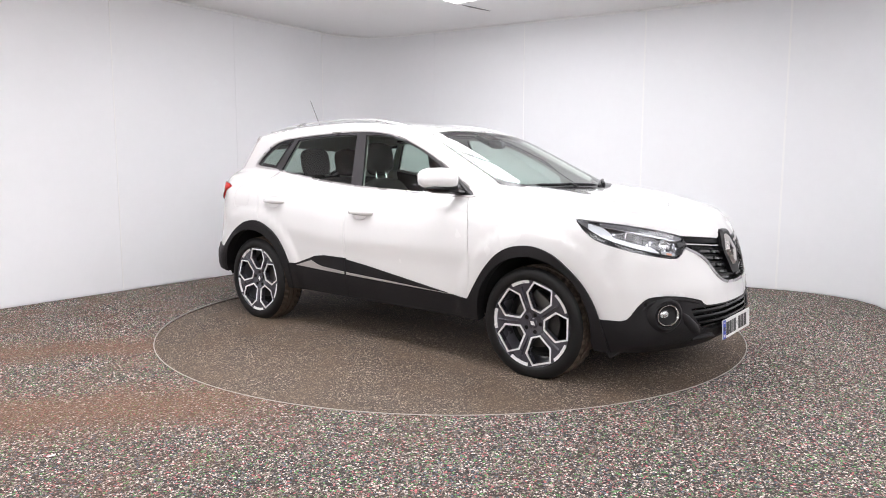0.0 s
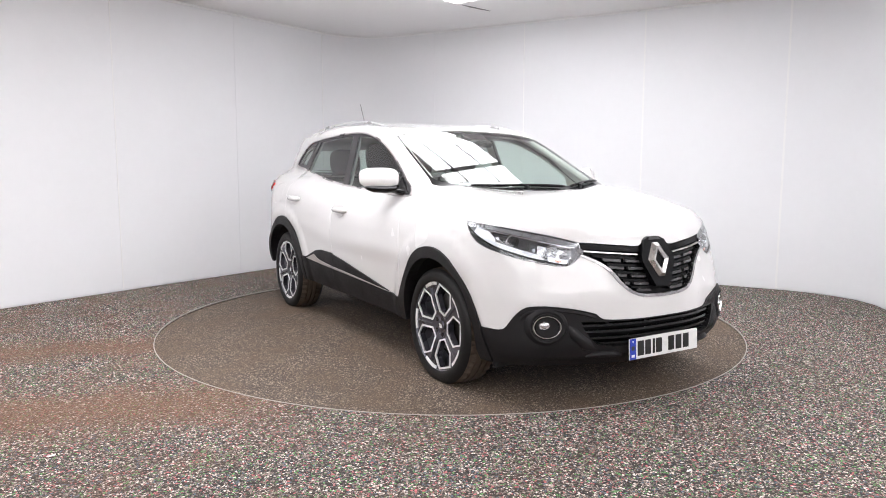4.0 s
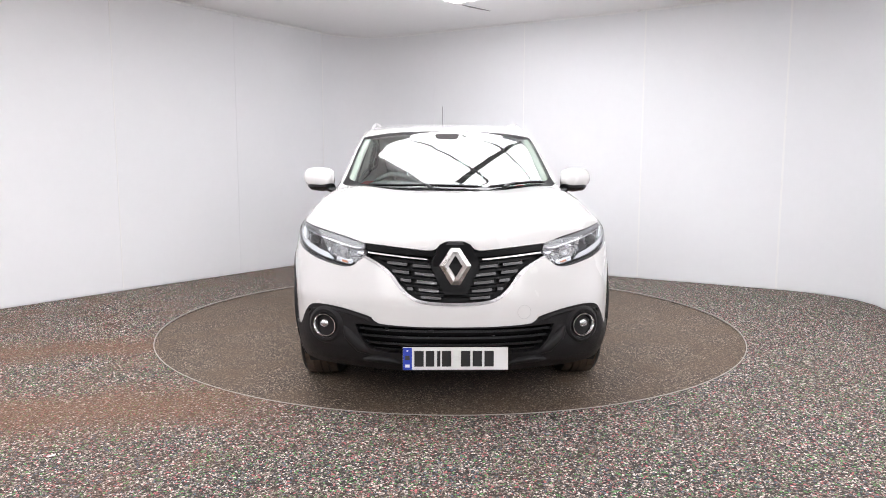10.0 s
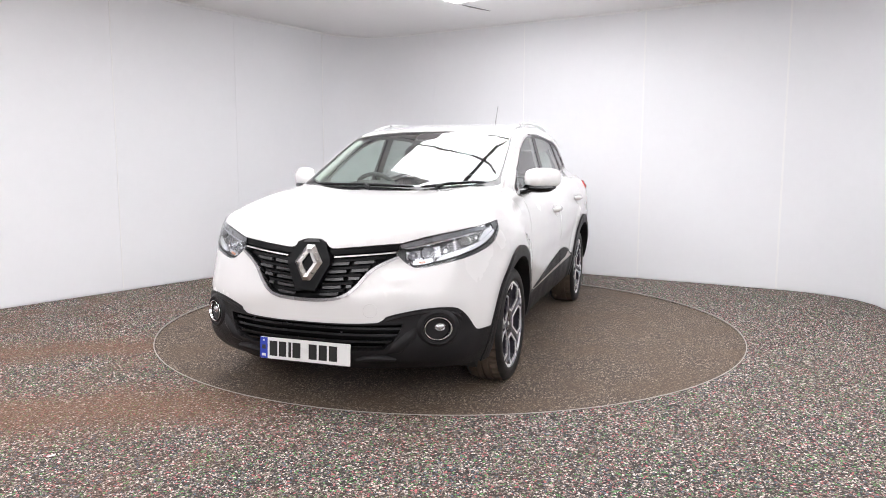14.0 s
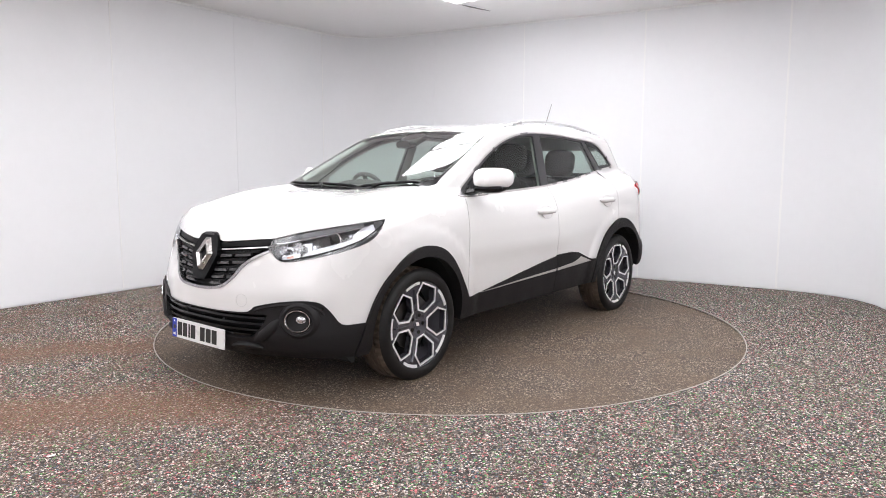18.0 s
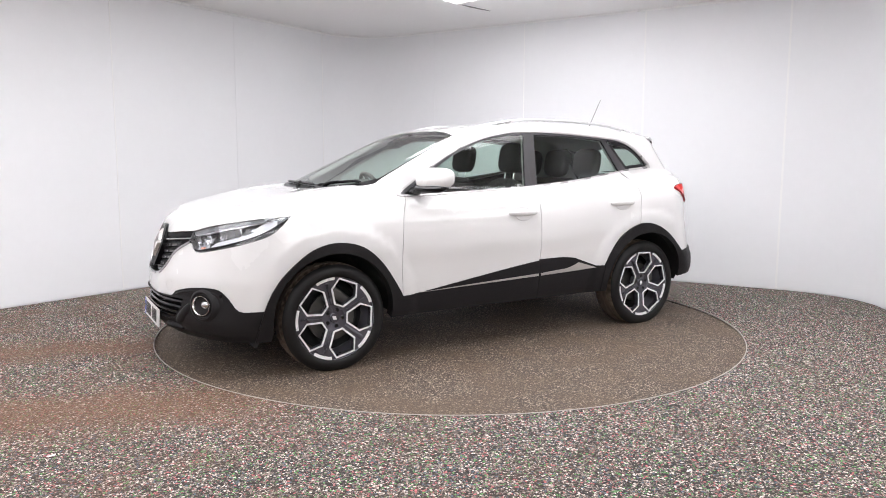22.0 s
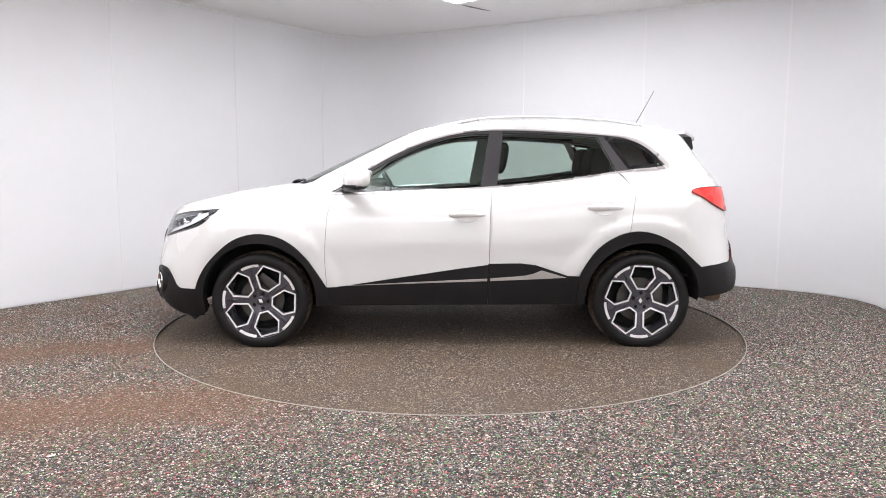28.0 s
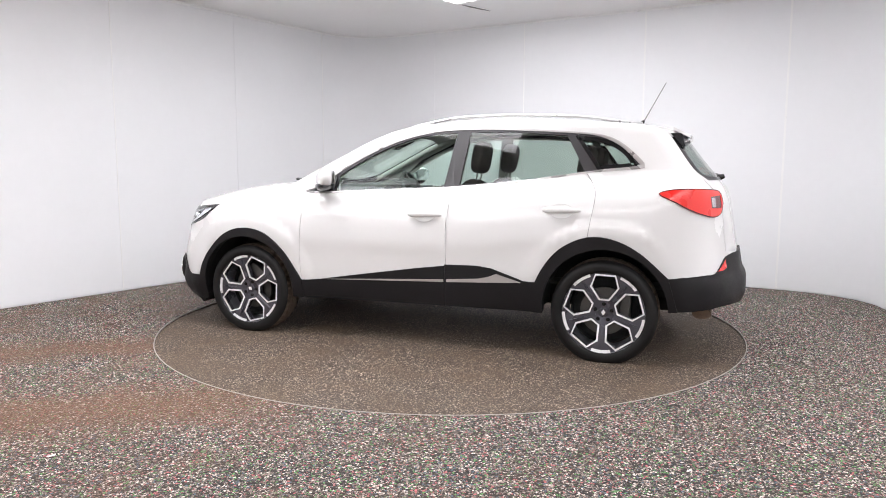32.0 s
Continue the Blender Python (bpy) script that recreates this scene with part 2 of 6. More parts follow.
def rod(bm, a, b, r0, r1=None, seg=10):
    a, b = Vector(a), Vector(b)
    d = b - a
    m = Matrix.Translation((a + b) / 2) @ d.to_track_quat("Z", "Y").to_matrix().to_4x4()
    bmesh.ops.create_cone(bm, cap_ends=True, segments=seg, radius1=r0, radius2=r0 if r1 is None else r1, depth=d.length, matrix=m)
    return bm


def tube(bm, points, radii, seg=8, flat=1.0):
    """A swept round bar through points; flat squeezes its height."""
    pts = [Vector(p) for p in points]
    rings = []
    for i, p in enumerate(pts):
        d = (pts[min(i + 1, len(pts) - 1)] - pts[max(i - 1, 0)]).normalized()
        side = d.cross(Vector((0, 0, 1)))
        side = side.normalized() if side.length > 1e-4 else Vector((0, 1, 0))
        up = side.cross(d)
        r = radii[i] if isinstance(radii, (list, tuple)) else radii
        rings.append([bm.verts.new(p + side * (math.cos(a) * r) + up * (math.sin(a) * r * flat)) for a in (2 * math.pi * k / seg for k in range(seg))])
    for r0, r1 in zip(rings, rings[1:]):
        for k in range(seg):
            bm.faces.new((r0[k], r0[(k + 1) % seg], r1[(k + 1) % seg], r1[k]))
    bm.faces.new(rings[0])
    bm.faces.new(list(reversed(rings[-1])))
    return bm


def lathe(bm, profile, seg=48, axis="Y", closed=False):
    """Turns (radius, along) pairs about an axis."""
    rings = []
    for k in range(seg):
        a = 2 * math.pi * k / seg
        c, s = math.cos(a), math.sin(a)
        rings.append([bm.verts.new((c * r, h, s * r) if axis == "Y" else (c * r, s * r, h)) for r, h in profile])
    n = len(profile)
    for k in range(seg):
        a, b = rings[k], rings[(k + 1) % seg]
        for i in range(n if closed else n - 1):
            j = (i + 1) % n
            bm.faces.new((a[i], b[i], b[j], a[j]))
    return bm


def slab(bm, outline, depth, to3d):
    """A closed plate: outline in 2D, to3d(u, v, h) places it, from h = 0 to h = -depth."""
    top = [bm.verts.new(to3d(u, v, 0.0)) for u, v in outline]
    low = [bm.verts.new(to3d(u, v, -depth)) for u, v in outline]
    bm.faces.new(top)
    bm.faces.new(list(reversed(low)))
    n = len(outline)
    for i in range(n):
        bm.faces.new((top[i], low[i], low[(i + 1) % n], top[(i + 1) % n]))
    return bm


def spline(points, step=0.03, closed=False):
    """Catmull-Rom through points of any dimension, in steps."""
    p = [np.array(q, float) for q in points]
    n = len(p)
    out = []
    for i in range(n if closed else n - 1):
        if closed:
            a, b, c, d = p[i - 1], p[i], p[(i + 1) % n], p[(i + 2) % n]
        else:
            a, b, c, d = p[max(i - 1, 0)], p[i], p[i + 1], p[min(i + 2, n - 1)]
        k = max(1, int(math.ceil(np.linalg.norm(c - b) / step)))
        for j in range(k):
            t = j / k
            out.append(.5 * (2 * b + (c - a) * t + (2 * a - 5 * b + 4 * c - d) * t * t + (3 * b - a - 3 * c + d) * t**3))
    if not closed:
        out.append(p[-1])
    return np.array(out)


def straight(points, step=0.03, closed=False):
    p = [np.array(q, float) for q in points]
    if closed:
        p.append(p[0])
    out = []
    for b, c in zip(p, p[1:]):
        k = max(1, int(math.ceil(np.linalg.norm(c - b) / step)))
        out += [b + (c - b) * j / k for j in range(k)]
    if not closed:
        out.append(p[-1])
    return np.array(out)


# ---- room ----
CEIL = 2.92
DISC = 2.238
DECK = -0.014


def rounded(corners, radii, seg=14):
    out = []
    n = len(corners)
    for i in range(n):
        a, b, c = (Vector(corners[(i + k) % n]) for k in (-1, 0, 1))
        u, w = (a - b).normalized(), (c - b).normalized()
        t = radii[i]
        p0, p1 = b + u * t, b + w * t
        for k in range(seg + 1):
            s = k / seg
            out.append(p0 * (1 - s)**2 + b * (2 * s * (1 - s)) + p1 * s * s)
    return out


left_dir = Vector((0.575, 0.818))
corner_a = Vector((-1.255, 4.07))
corner_b = Vector((4.18, 1.0))
corner_c = corner_b - Vector((0.491, 0.871)) * 1.9
corner_d = corner_a - left_dir * 11.6
PLAN = rounded([corner_a, corner_b, corner_c, Vector((7.4, -3.2)), Vector((7.4, -10.5)), Vector((-8.6, -10.5)), corner_d], [0.75, 1.05, 0.4, 0.4, 0.4, 0.4, 0.8])


def floor_sheet():
    """The floor with the round well of the turntable cut out."""
    bm = bmesh.new()
    ring = [bm.verts.new((math.cos(a) * DISC, math.sin(a) * DISC, 0)) for a in (2 * math.pi * k / 128 for k in range(128))]
    far = [bm.verts.new((math.cos(a) * 16, math.sin(a) * 16, 0)) for a in (2 * math.pi * k / 128 for k in range(128))]
    low = [bm.verts.new(v.co - Vector((0, 0, 0.15))) for v in ring]
    for k in range(128):
        j = (k + 1) % 128
        bm.faces.new((ring[k], ring[j], far[j], far[k]))
        bm.faces.new((ring[k], low[k], low[j], ring[j]))
    bm.faces.new(list(reversed(low)))
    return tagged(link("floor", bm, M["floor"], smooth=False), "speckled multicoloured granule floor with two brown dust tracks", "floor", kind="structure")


floor_sheet()

bm = bmesh.new()
outer = [Vector((p.x, p.y)) for p in PLAN]
cen = sum(outer, Vector((0, 0))) / len(outer)
vs = [bm.verts.new((p.x + (p - cen).normalized().x * 0.1, p.y + (p - cen).normalized().y * 0.1, CEIL)) for p in outer]
vt = [bm.verts.new(v.co + Vector((0, 0, 0.12))) for v in vs]
bm.faces.new(vs)
bm.faces.new(vt)
for k in range(len(vs)):
    bm.faces.new((vs[k], vs[k - 1], vt[k - 1], vt[k]))
tagged(link("ceiling", bm, M["ceiling"], smooth=False), "plain white painted ceiling above the turntable", "ceiling", kind="structure")


def path_table():
    pts = PLAN + [PLAN[0]]
    s = [0.0]
    for a, b in zip(pts, pts[1:]):
        s.append(s[-1] + (b - a).length)
    return pts, s


PATH_P, PATH_S = path_table()


def along(s):
    s = s % PATH_S[-1]
    for i in range(len(PATH_S) - 1):
        if PATH_S[i + 1] >= s:
            f = (s - PATH_S[i]) / max(1e-9, PATH_S[i + 1] - PATH_S[i])
            p = PATH_P[i].lerp(PATH_P[i + 1], f)
            d = (PATH_P[i + 1] - PATH_P[i]).normalized()
            return p, Vector((d.y, -d.x))
    return PATH_P[-1], Vector((1, 0))


def nearest_s(x, y):
    best = min(range(4000), key=lambda k: (along(PATH_S[-1] * k / 4000)[0] - Vector((x, y))).length)
    return PATH_S[-1] * best / 4000


def wall_run(name, s0, s1, thick, inset, z0, z1, mat, parent=None, label="", step=0.12):
    """A strip of wall that follows the plan from s0 to s1, with thickness outwards."""
    bm = bmesh.new()
    n = max(2, int((s1 - s0) / step))
    rows = []
    for k in range(n + 1):
        p, o = along(s0 + (s1 - s0) * k / n)
        probe = (p + o * 0.2 - cen).length < (p - cen).length
        o = -o if probe else o
        a, b = p - o * inset, p + o * thick
        rows.append([bm.verts.new((q.x, q.y, z)) for q, z in ((a, z0), (a, z1), (b, z1), (b, z0))])
    for r0, r1 in zip(rows, rows[1:]):
        for i in range(4):
            bm.faces.new((r0[i], r0[(i + 1) % 4], r1[(i + 1) % 4], r1[i]))
    bm.faces.new(rows[0])
    bm.faces.new(rows[-1])
    ob = link(name, bm, mat, parent, label)
    return ob


# joints between the lining panels, by their foot on the plan
JOINTS = [nearest_s(x, y) for x, y in ((-4.6, -0.6), (-3.28, 1.27), (-2.43, 2.42), (-1.63, 3.53), (-0.2, 3.47), (0.87, 2.87), (2.16, 2.27), (3.33, 1.47), (3.45, -0.3))]
total = PATH_S[-1]
wall_shell = tagged(wall_run("wall_north", 0.0, total - 0.001, 0.12, -0.008, 0.0, CEIL, M["wall"]), "curved white wall lined with smooth panels", "wall", kind="structure")
order = sorted(JOINTS)
for a, b in zip(order, order[1:] + [order[0] + total]):
    span = b - a
    pieces = max(1, round(span / 1.6))
    for k in range(pieces):
        wall_run("wall_panel", a + span * k / pieces + 0.0009, a + span * (k + 1) / pieces - 0.0009, 0.008, 0.0, 0.012, CEIL - 0.002, M["wall"], wall_shell)
for x, y, w, up in ((2.16, 2.27, 0.016, 1.0), (3.33, 1.47, 0.018, 1.0), (-3.28, 1.27, 0.010, 1.0), (-1.63, 3.53, 0.010, 1.0), (0.87, 2.87, 0.010, 1.0)):
    s = nearest_s(x, y)
    wall_run("joint_strip", s - w / 2, s + w / 2, 0.0, 0.004, 0.012, CEIL - 0.004, M["wall_strip"], wall_shell, "thin white cover strip over a panel joint", step=0.01)
wall_run("trim", PATH_S[0], total - 0.001, 0.0, 0.016, CEIL - 0.022, CEIL - 0.001, M["wall_strip"], wall_shell, "slim white edging where wall meets ceiling")


# luminous ceiling over the turntable
P1, P2 = Vector((0.760, -0.650, 0)), Vector((0.650, 0.760, 0))


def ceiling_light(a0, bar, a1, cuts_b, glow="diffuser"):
    root = tagged(new("ceiling_light"), "large glowing white ceiling light box, main one real, others added fill", "ceiling light", group="ceiling light boxes")
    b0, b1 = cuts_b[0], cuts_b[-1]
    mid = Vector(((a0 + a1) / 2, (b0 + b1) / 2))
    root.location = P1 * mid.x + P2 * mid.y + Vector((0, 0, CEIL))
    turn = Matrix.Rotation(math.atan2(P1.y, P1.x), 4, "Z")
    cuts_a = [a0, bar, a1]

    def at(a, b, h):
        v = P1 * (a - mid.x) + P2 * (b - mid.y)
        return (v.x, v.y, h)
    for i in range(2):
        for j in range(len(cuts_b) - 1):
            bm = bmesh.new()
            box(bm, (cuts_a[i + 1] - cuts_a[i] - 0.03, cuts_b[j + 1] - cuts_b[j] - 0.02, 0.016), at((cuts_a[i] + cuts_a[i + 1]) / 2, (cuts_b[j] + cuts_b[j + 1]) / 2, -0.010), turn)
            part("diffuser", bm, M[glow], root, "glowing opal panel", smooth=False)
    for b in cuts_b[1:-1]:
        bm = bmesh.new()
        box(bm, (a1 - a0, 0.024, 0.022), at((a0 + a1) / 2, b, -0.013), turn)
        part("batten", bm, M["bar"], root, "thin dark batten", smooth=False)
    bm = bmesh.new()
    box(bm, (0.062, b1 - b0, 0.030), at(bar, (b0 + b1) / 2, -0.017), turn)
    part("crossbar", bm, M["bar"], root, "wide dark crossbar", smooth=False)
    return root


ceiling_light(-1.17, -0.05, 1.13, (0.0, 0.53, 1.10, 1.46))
# unseen boxes added as fill: one for the front floor, one for the right wall
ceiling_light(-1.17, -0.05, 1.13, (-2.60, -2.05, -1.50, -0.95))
ceiling_light(1.85, 2.45, 3.05, (-0.10, 0.37, 0.84, 1.30))
# softer fill boxes, unseen, added over the hall behind to brighten the room
for x, y, la, lb in ((-4.3, -3.5, 2.8, 3.6), (-2.6, -7.6, 4.6, 4.2), (2.6, -7.4, 4.6, 4.4), (4.5, -4.0, 3.2, 3.6)):
    a, b = P1.x * x + P1.y * y, P2.x * x + P2.y * y
    ceiling_light(a - la / 2, a, a + la / 2, [b + lb * (k / 4 - 0.5) for k in range(5)], "diffuser_fill")

bm = bmesh.new()
tube(bm, [(0.12, 1.97, CEIL - 0.004), (0.22, 2.06, CEIL - 0.006), (0.33, 2.17, CEIL - 0.005), (0.44, 2.27, CEIL - 0.003)], [0.003, 0.006, 0.006, 0.002], 6)
tagged(link("cable", bm, M["wire"]), "short grey cable lying against the ceiling", "cable")


def turntable():
    root = tagged(new("turntable"), "round dusty granule-covered turntable deck flush with floor", "turntable")
    bm = bmesh.new()
    R = DISC - 0.004
    bmesh.ops.create_cone(bm, cap_ends=True, segments=128, radius1=R, radius2=R, depth=0.10, matrix=Matrix.Translation((0, 0, DECK - 0.05)))
    part("deck", bm, M["deck"], root)
    bm = bmesh.new()
    lathe(bm, [(DISC - 0.0075, -0.008), (DISC - 0.0075, 0.002), (DISC - 0.002, 0.0025), (DISC - 0.0015, -0.008)], 160, "Z", True)
    part("edge_trim", bm, M["seal"], root, "pale metal edging ring")
    return root


table = turntable()

# ---- body form ----
def curve(pairs):
    """A smooth curve through (a, b) pairs, as a function of arrays."""
    pts = sorted(pairs)
    a = np.array([p[0] for p in pts], float)
    b = np.array([p[1] for p in pts], float)
    m = np.gradient(b, a)
    for i in range(1, len(a) - 1):
        s0, s1 = (b[i] - b[i - 1]) / (a[i] - a[i - 1]), (b[i + 1] - b[i]) / (a[i + 1] - a[i])
        m[i] = 0.0 if s0 * s1 <= 0 else 2 * s0 * s1 / (s0 + s1)

    def f(v):
        v = np.asarray(v, float)
        w = np.clip(v, a[0], a[-1])
        i = np.clip(np.searchsorted(a, w) - 1, 0, len(a) - 2)
        h = a[i + 1] - a[i]
        t = (w - a[i]) / h
        r = (2 * t**3 - 3 * t**2 + 1) * b[i] + (t**3 - 2 * t**2 + t) * h * m[i] + (3 * t**2 - 2 * t**3) * b[i + 1] + (t**3 - t**2) * h * m[i + 1]
        return r + np.where(v < a[0], (v - a[0]) * m[0], 0) + np.where(v > a[-1], (v - a[-1]) * m[-1], 0)
    return f


plan_side = curve([(-2.3, .865), (-2.0, .905), (-1.8, .915), (-1.6, .915), (-1.3, .910), (-.6, .895), (0, .886), (.8, .887), (1.3, .897), (1.7, .880), (2.0, .835), (2.3, .77)])
tuck = curve([(.15, .10), (.25, .06), (.33, .04), (.45, .022), (.6, .012), (.72, 0), (.82, .004), (.90, .016), (.98, .045), (1.05, .088), (1.10, .125), (1.2, .22), (1.3, .34)])
belt_rise = curve([(-2.2, .14), (-1.6, .12), (-.8, .05), (-.2, 0), (.5, 0), (2, 0)])
nose = curve([(.1, 2.03), (.2, 2.13), (.27, 2.215), (.35, 2.245), (.45, 2.235), (.55, 2.23), (.65, 2.205), (.75, 2.175), (.82, 2.15), (.88, 2.122), (.95, 2.07), (1.1, 1.95)])
nose_plan = curve([(0, 0), (.15, .004), (.3, .028), (.45, .078), (.6, .145), (.7, .208), (.8, .315), (.88, .48), (.95, .7)])
tail = curve([(.1, -1.85), (.19, -1.97), (.25, -2.055), (.34, -2.182), (.42, -2.212), (.50, -2.208), (.56, -2.180), (.66, -2.162), (.79, -2.135), (.94, -2.11), (1.08, -2.07), (1.16, -2.02), (1.22, -1.965), (1.3, -1.90), (1.42, -1.81), (1.55, -1.71)])
tail_plan = curve([(0, 0), (.3, .026), (.5, .090), (.6, .128), (.7, .178), (.8, .262), (.88, .385), (.95, .56)])
hood = curve([(2.3, .80), (2.13, .885), (1.99, .945), (1.75, 1.005), (1.53, 1.045), (1.31, 1.075), (1.1, 1.095), (.8, 1.10), (0, 1.10), (-1, 1.16), (-2.2, 1.2)])
hood_crown = curve([(0, -.006), (.3, -.007), (.5, -.005), (.65, .006), (.75, .034), (.85, .108), (.95, .24)])
roof = curve([(1.45, .971), (1.17, 1.110), (1.04, 1.1725), (.86, 1.2575), (.64, 1.358), (.42, 1.452), (.22, 1.522), (-.02, 1.56), (-.29, 1.586), (-.59, 1.595), (-.9, 1.587), (-1.17, 1.57), (-1.45, 1.545), (-1.7, 1.51), (-1.95, 1.455), (-2.2, 1.38)])
roof_crown = curve([(0, 0), (.2, .002), (.35, .006), (.5, .016), (.6, .030), (.7, .060)])
glass_side = curve([(-2.2, .58), (-1.9, .668), (-1.55, .735), (-1.2, .752), (-.6, .757), (0, .755), (.5, .748), (.9, .732), (1.2, .712)])


def smax(a, b, k):
    h = np.clip(.5 + .5 * (a - b) / k, 0, 1)
    return b + (a - b) * h + k * h * (1 - h)


def body_field(x, y, z):
    """Below zero inside the body's outer skin."""
    y = np.abs(y)
    front = x - (nose(z) - nose_plan(y))
    rear = (tail(z) + tail_plan(y)) - x
    arch = np.minimum(np.hypot(x - 1.323, z - .33), np.hypot(x + 1.323, z - .34))
    flare = np.clip((.585 - arch) / .07, 0, 1)
    flare = .012 * flare * flare * (3 - 2 * flare)
    side = y - (plan_side(x) - tuck(z - belt_rise(x)) + flare)
    ridge = np.clip((1.85 - x) / .5, 0, 1) * np.clip((y - .25) / .35, 0, 1)
    top = z - (hood(x) - hood_crown(y) + .020 * ridge * ridge * (3 - 2 * ridge))
    low = smax(smax(smax(side, front, .06), rear, .06), top, .04)
    s = np.clip((x + .5) / 1.0, 0, 1)
    s = s * s * (3 - 2 * s)
    q = np.clip((x - .30) / .45, 0, 1)
    q = q * q * (3 - 2 * q)
    gtop = (z - (roof(x + .10 * y * y * s) - roof_crown(y) * (1 - .45 * s + .25 * q))) * .9
    gside = (y - (glass_side(x) - (z - 1.1) * .315)) * .92
    high = smax(smax(gside, gtop, .028), rear * .8, .07)
    high = np.maximum(high, 1.0 - z)
    return -smax(-low, -high, .02)


def solve(origin, way, far=3.0):
    """The outermost point of the skin along each ray."""
    o, d = np.atleast_2d(origin).astype(float), np.atleast_2d(way).astype(float)
    o, d = np.broadcast_arrays(o, d)
    steps = np.linspace(far, 0, 90)
    p = o[:, None, :] + d[:, None, :] * steps[None, :, None]
    v = body_field(p[..., 0], p[..., 1], p[..., 2]) < 0
    i = np.argmax(v, axis=1)
    ok = v.any(axis=1)
    i = np.maximum(i, 1)
    a, b = steps[i - 1], steps[i]
    for _ in range(26):
        m = (a + b) / 2
        q = o + d * m[:, None]
        inside = body_field(q[:, 0], q[:, 1], q[:, 2]) < 0
        b = np.where(inside, m, b)
        a = np.where(inside, a, m)
    out = o + d * a[:, None]
    out[~ok] = np.nan
    return out


def normals_at(p):
    e = .004
    g = np.stack([body_field(*(p + d).T) - body_field(*(p - d).T) for d in (np.eye(3) * e)], 1)
    return g / np.maximum(np.linalg.norm(g, axis=1, keepdims=True), 1e-9)


# ---- panels cut from the skin ----
from mathutils.geometry import delaunay_2d_cdt

PIVOT = 1.2


def on_side(pts):
    p = np.array(pts, float)
    return solve(np.c_[p[:, 0], np.zeros(len(p)), p[:, 1]], (0, 1, 0), 1.3)


def on_front(pts):
    p = np.array(pts, float)
    return solve(np.c_[np.full(len(p), 1.0), p[:, 0], p[:, 1]], (1, 0, 0), 1.6)


def on_rear(pts):
    p = np.array(pts, float)
    return solve(np.c_[np.full(len(p), -1.0), p[:, 0], p[:, 1]], (-1, 0, 0), 1.6)


def on_top(pts):
    p = np.array(pts, float)
    return solve(np.c_[p[:, 0], p[:, 1], np.full(len(p), .4)], (0, 0, 1), 1.5)


def band_uv(p):
    p = np.atleast_2d(p)
    x, y = p[:, 0], np.abs(p[:, 1])
    s = np.where(np.abs(x) <= PIVOT, x, np.sign(x) * (PIVOT + np.arctan2(np.abs(x) - PIVOT, y)))
    return np.c_[s, p[:, 2]]


def band_solve(uv):
    s, z = uv[:, 0], uv[:, 1]
    a = np.maximum(np.abs(s) - PIVOT, 0)
    o = np.c_[np.clip(s, -PIVOT, PIVOT), np.zeros(len(s)), z]
    d = np.c_[np.sign(s) * np.sin(a), np.cos(a), np.zeros(len(s))]
    return solve(o, d, 1.3)


def top_uv(p):
    return np.atleast_2d(p)[:, :2]


def inside(poly, pts):
    poly = np.asarray(poly)
    x, y = pts[:, 0], pts[:, 1]
    r = np.zeros(len(pts), bool)
    x0, y0 = poly[-1]
    for x1, y1 in poly:
        cross = ((y1 > y) != (y0 > y))
        with np.errstate(divide="ignore", invalid="ignore"):
            xi = (x0 - x1) * (y - y1) / (y0 - y1 + 1e-30) + x1
        r ^= cross & (x < xi)
        x0, y0 = x1, y1
    return r


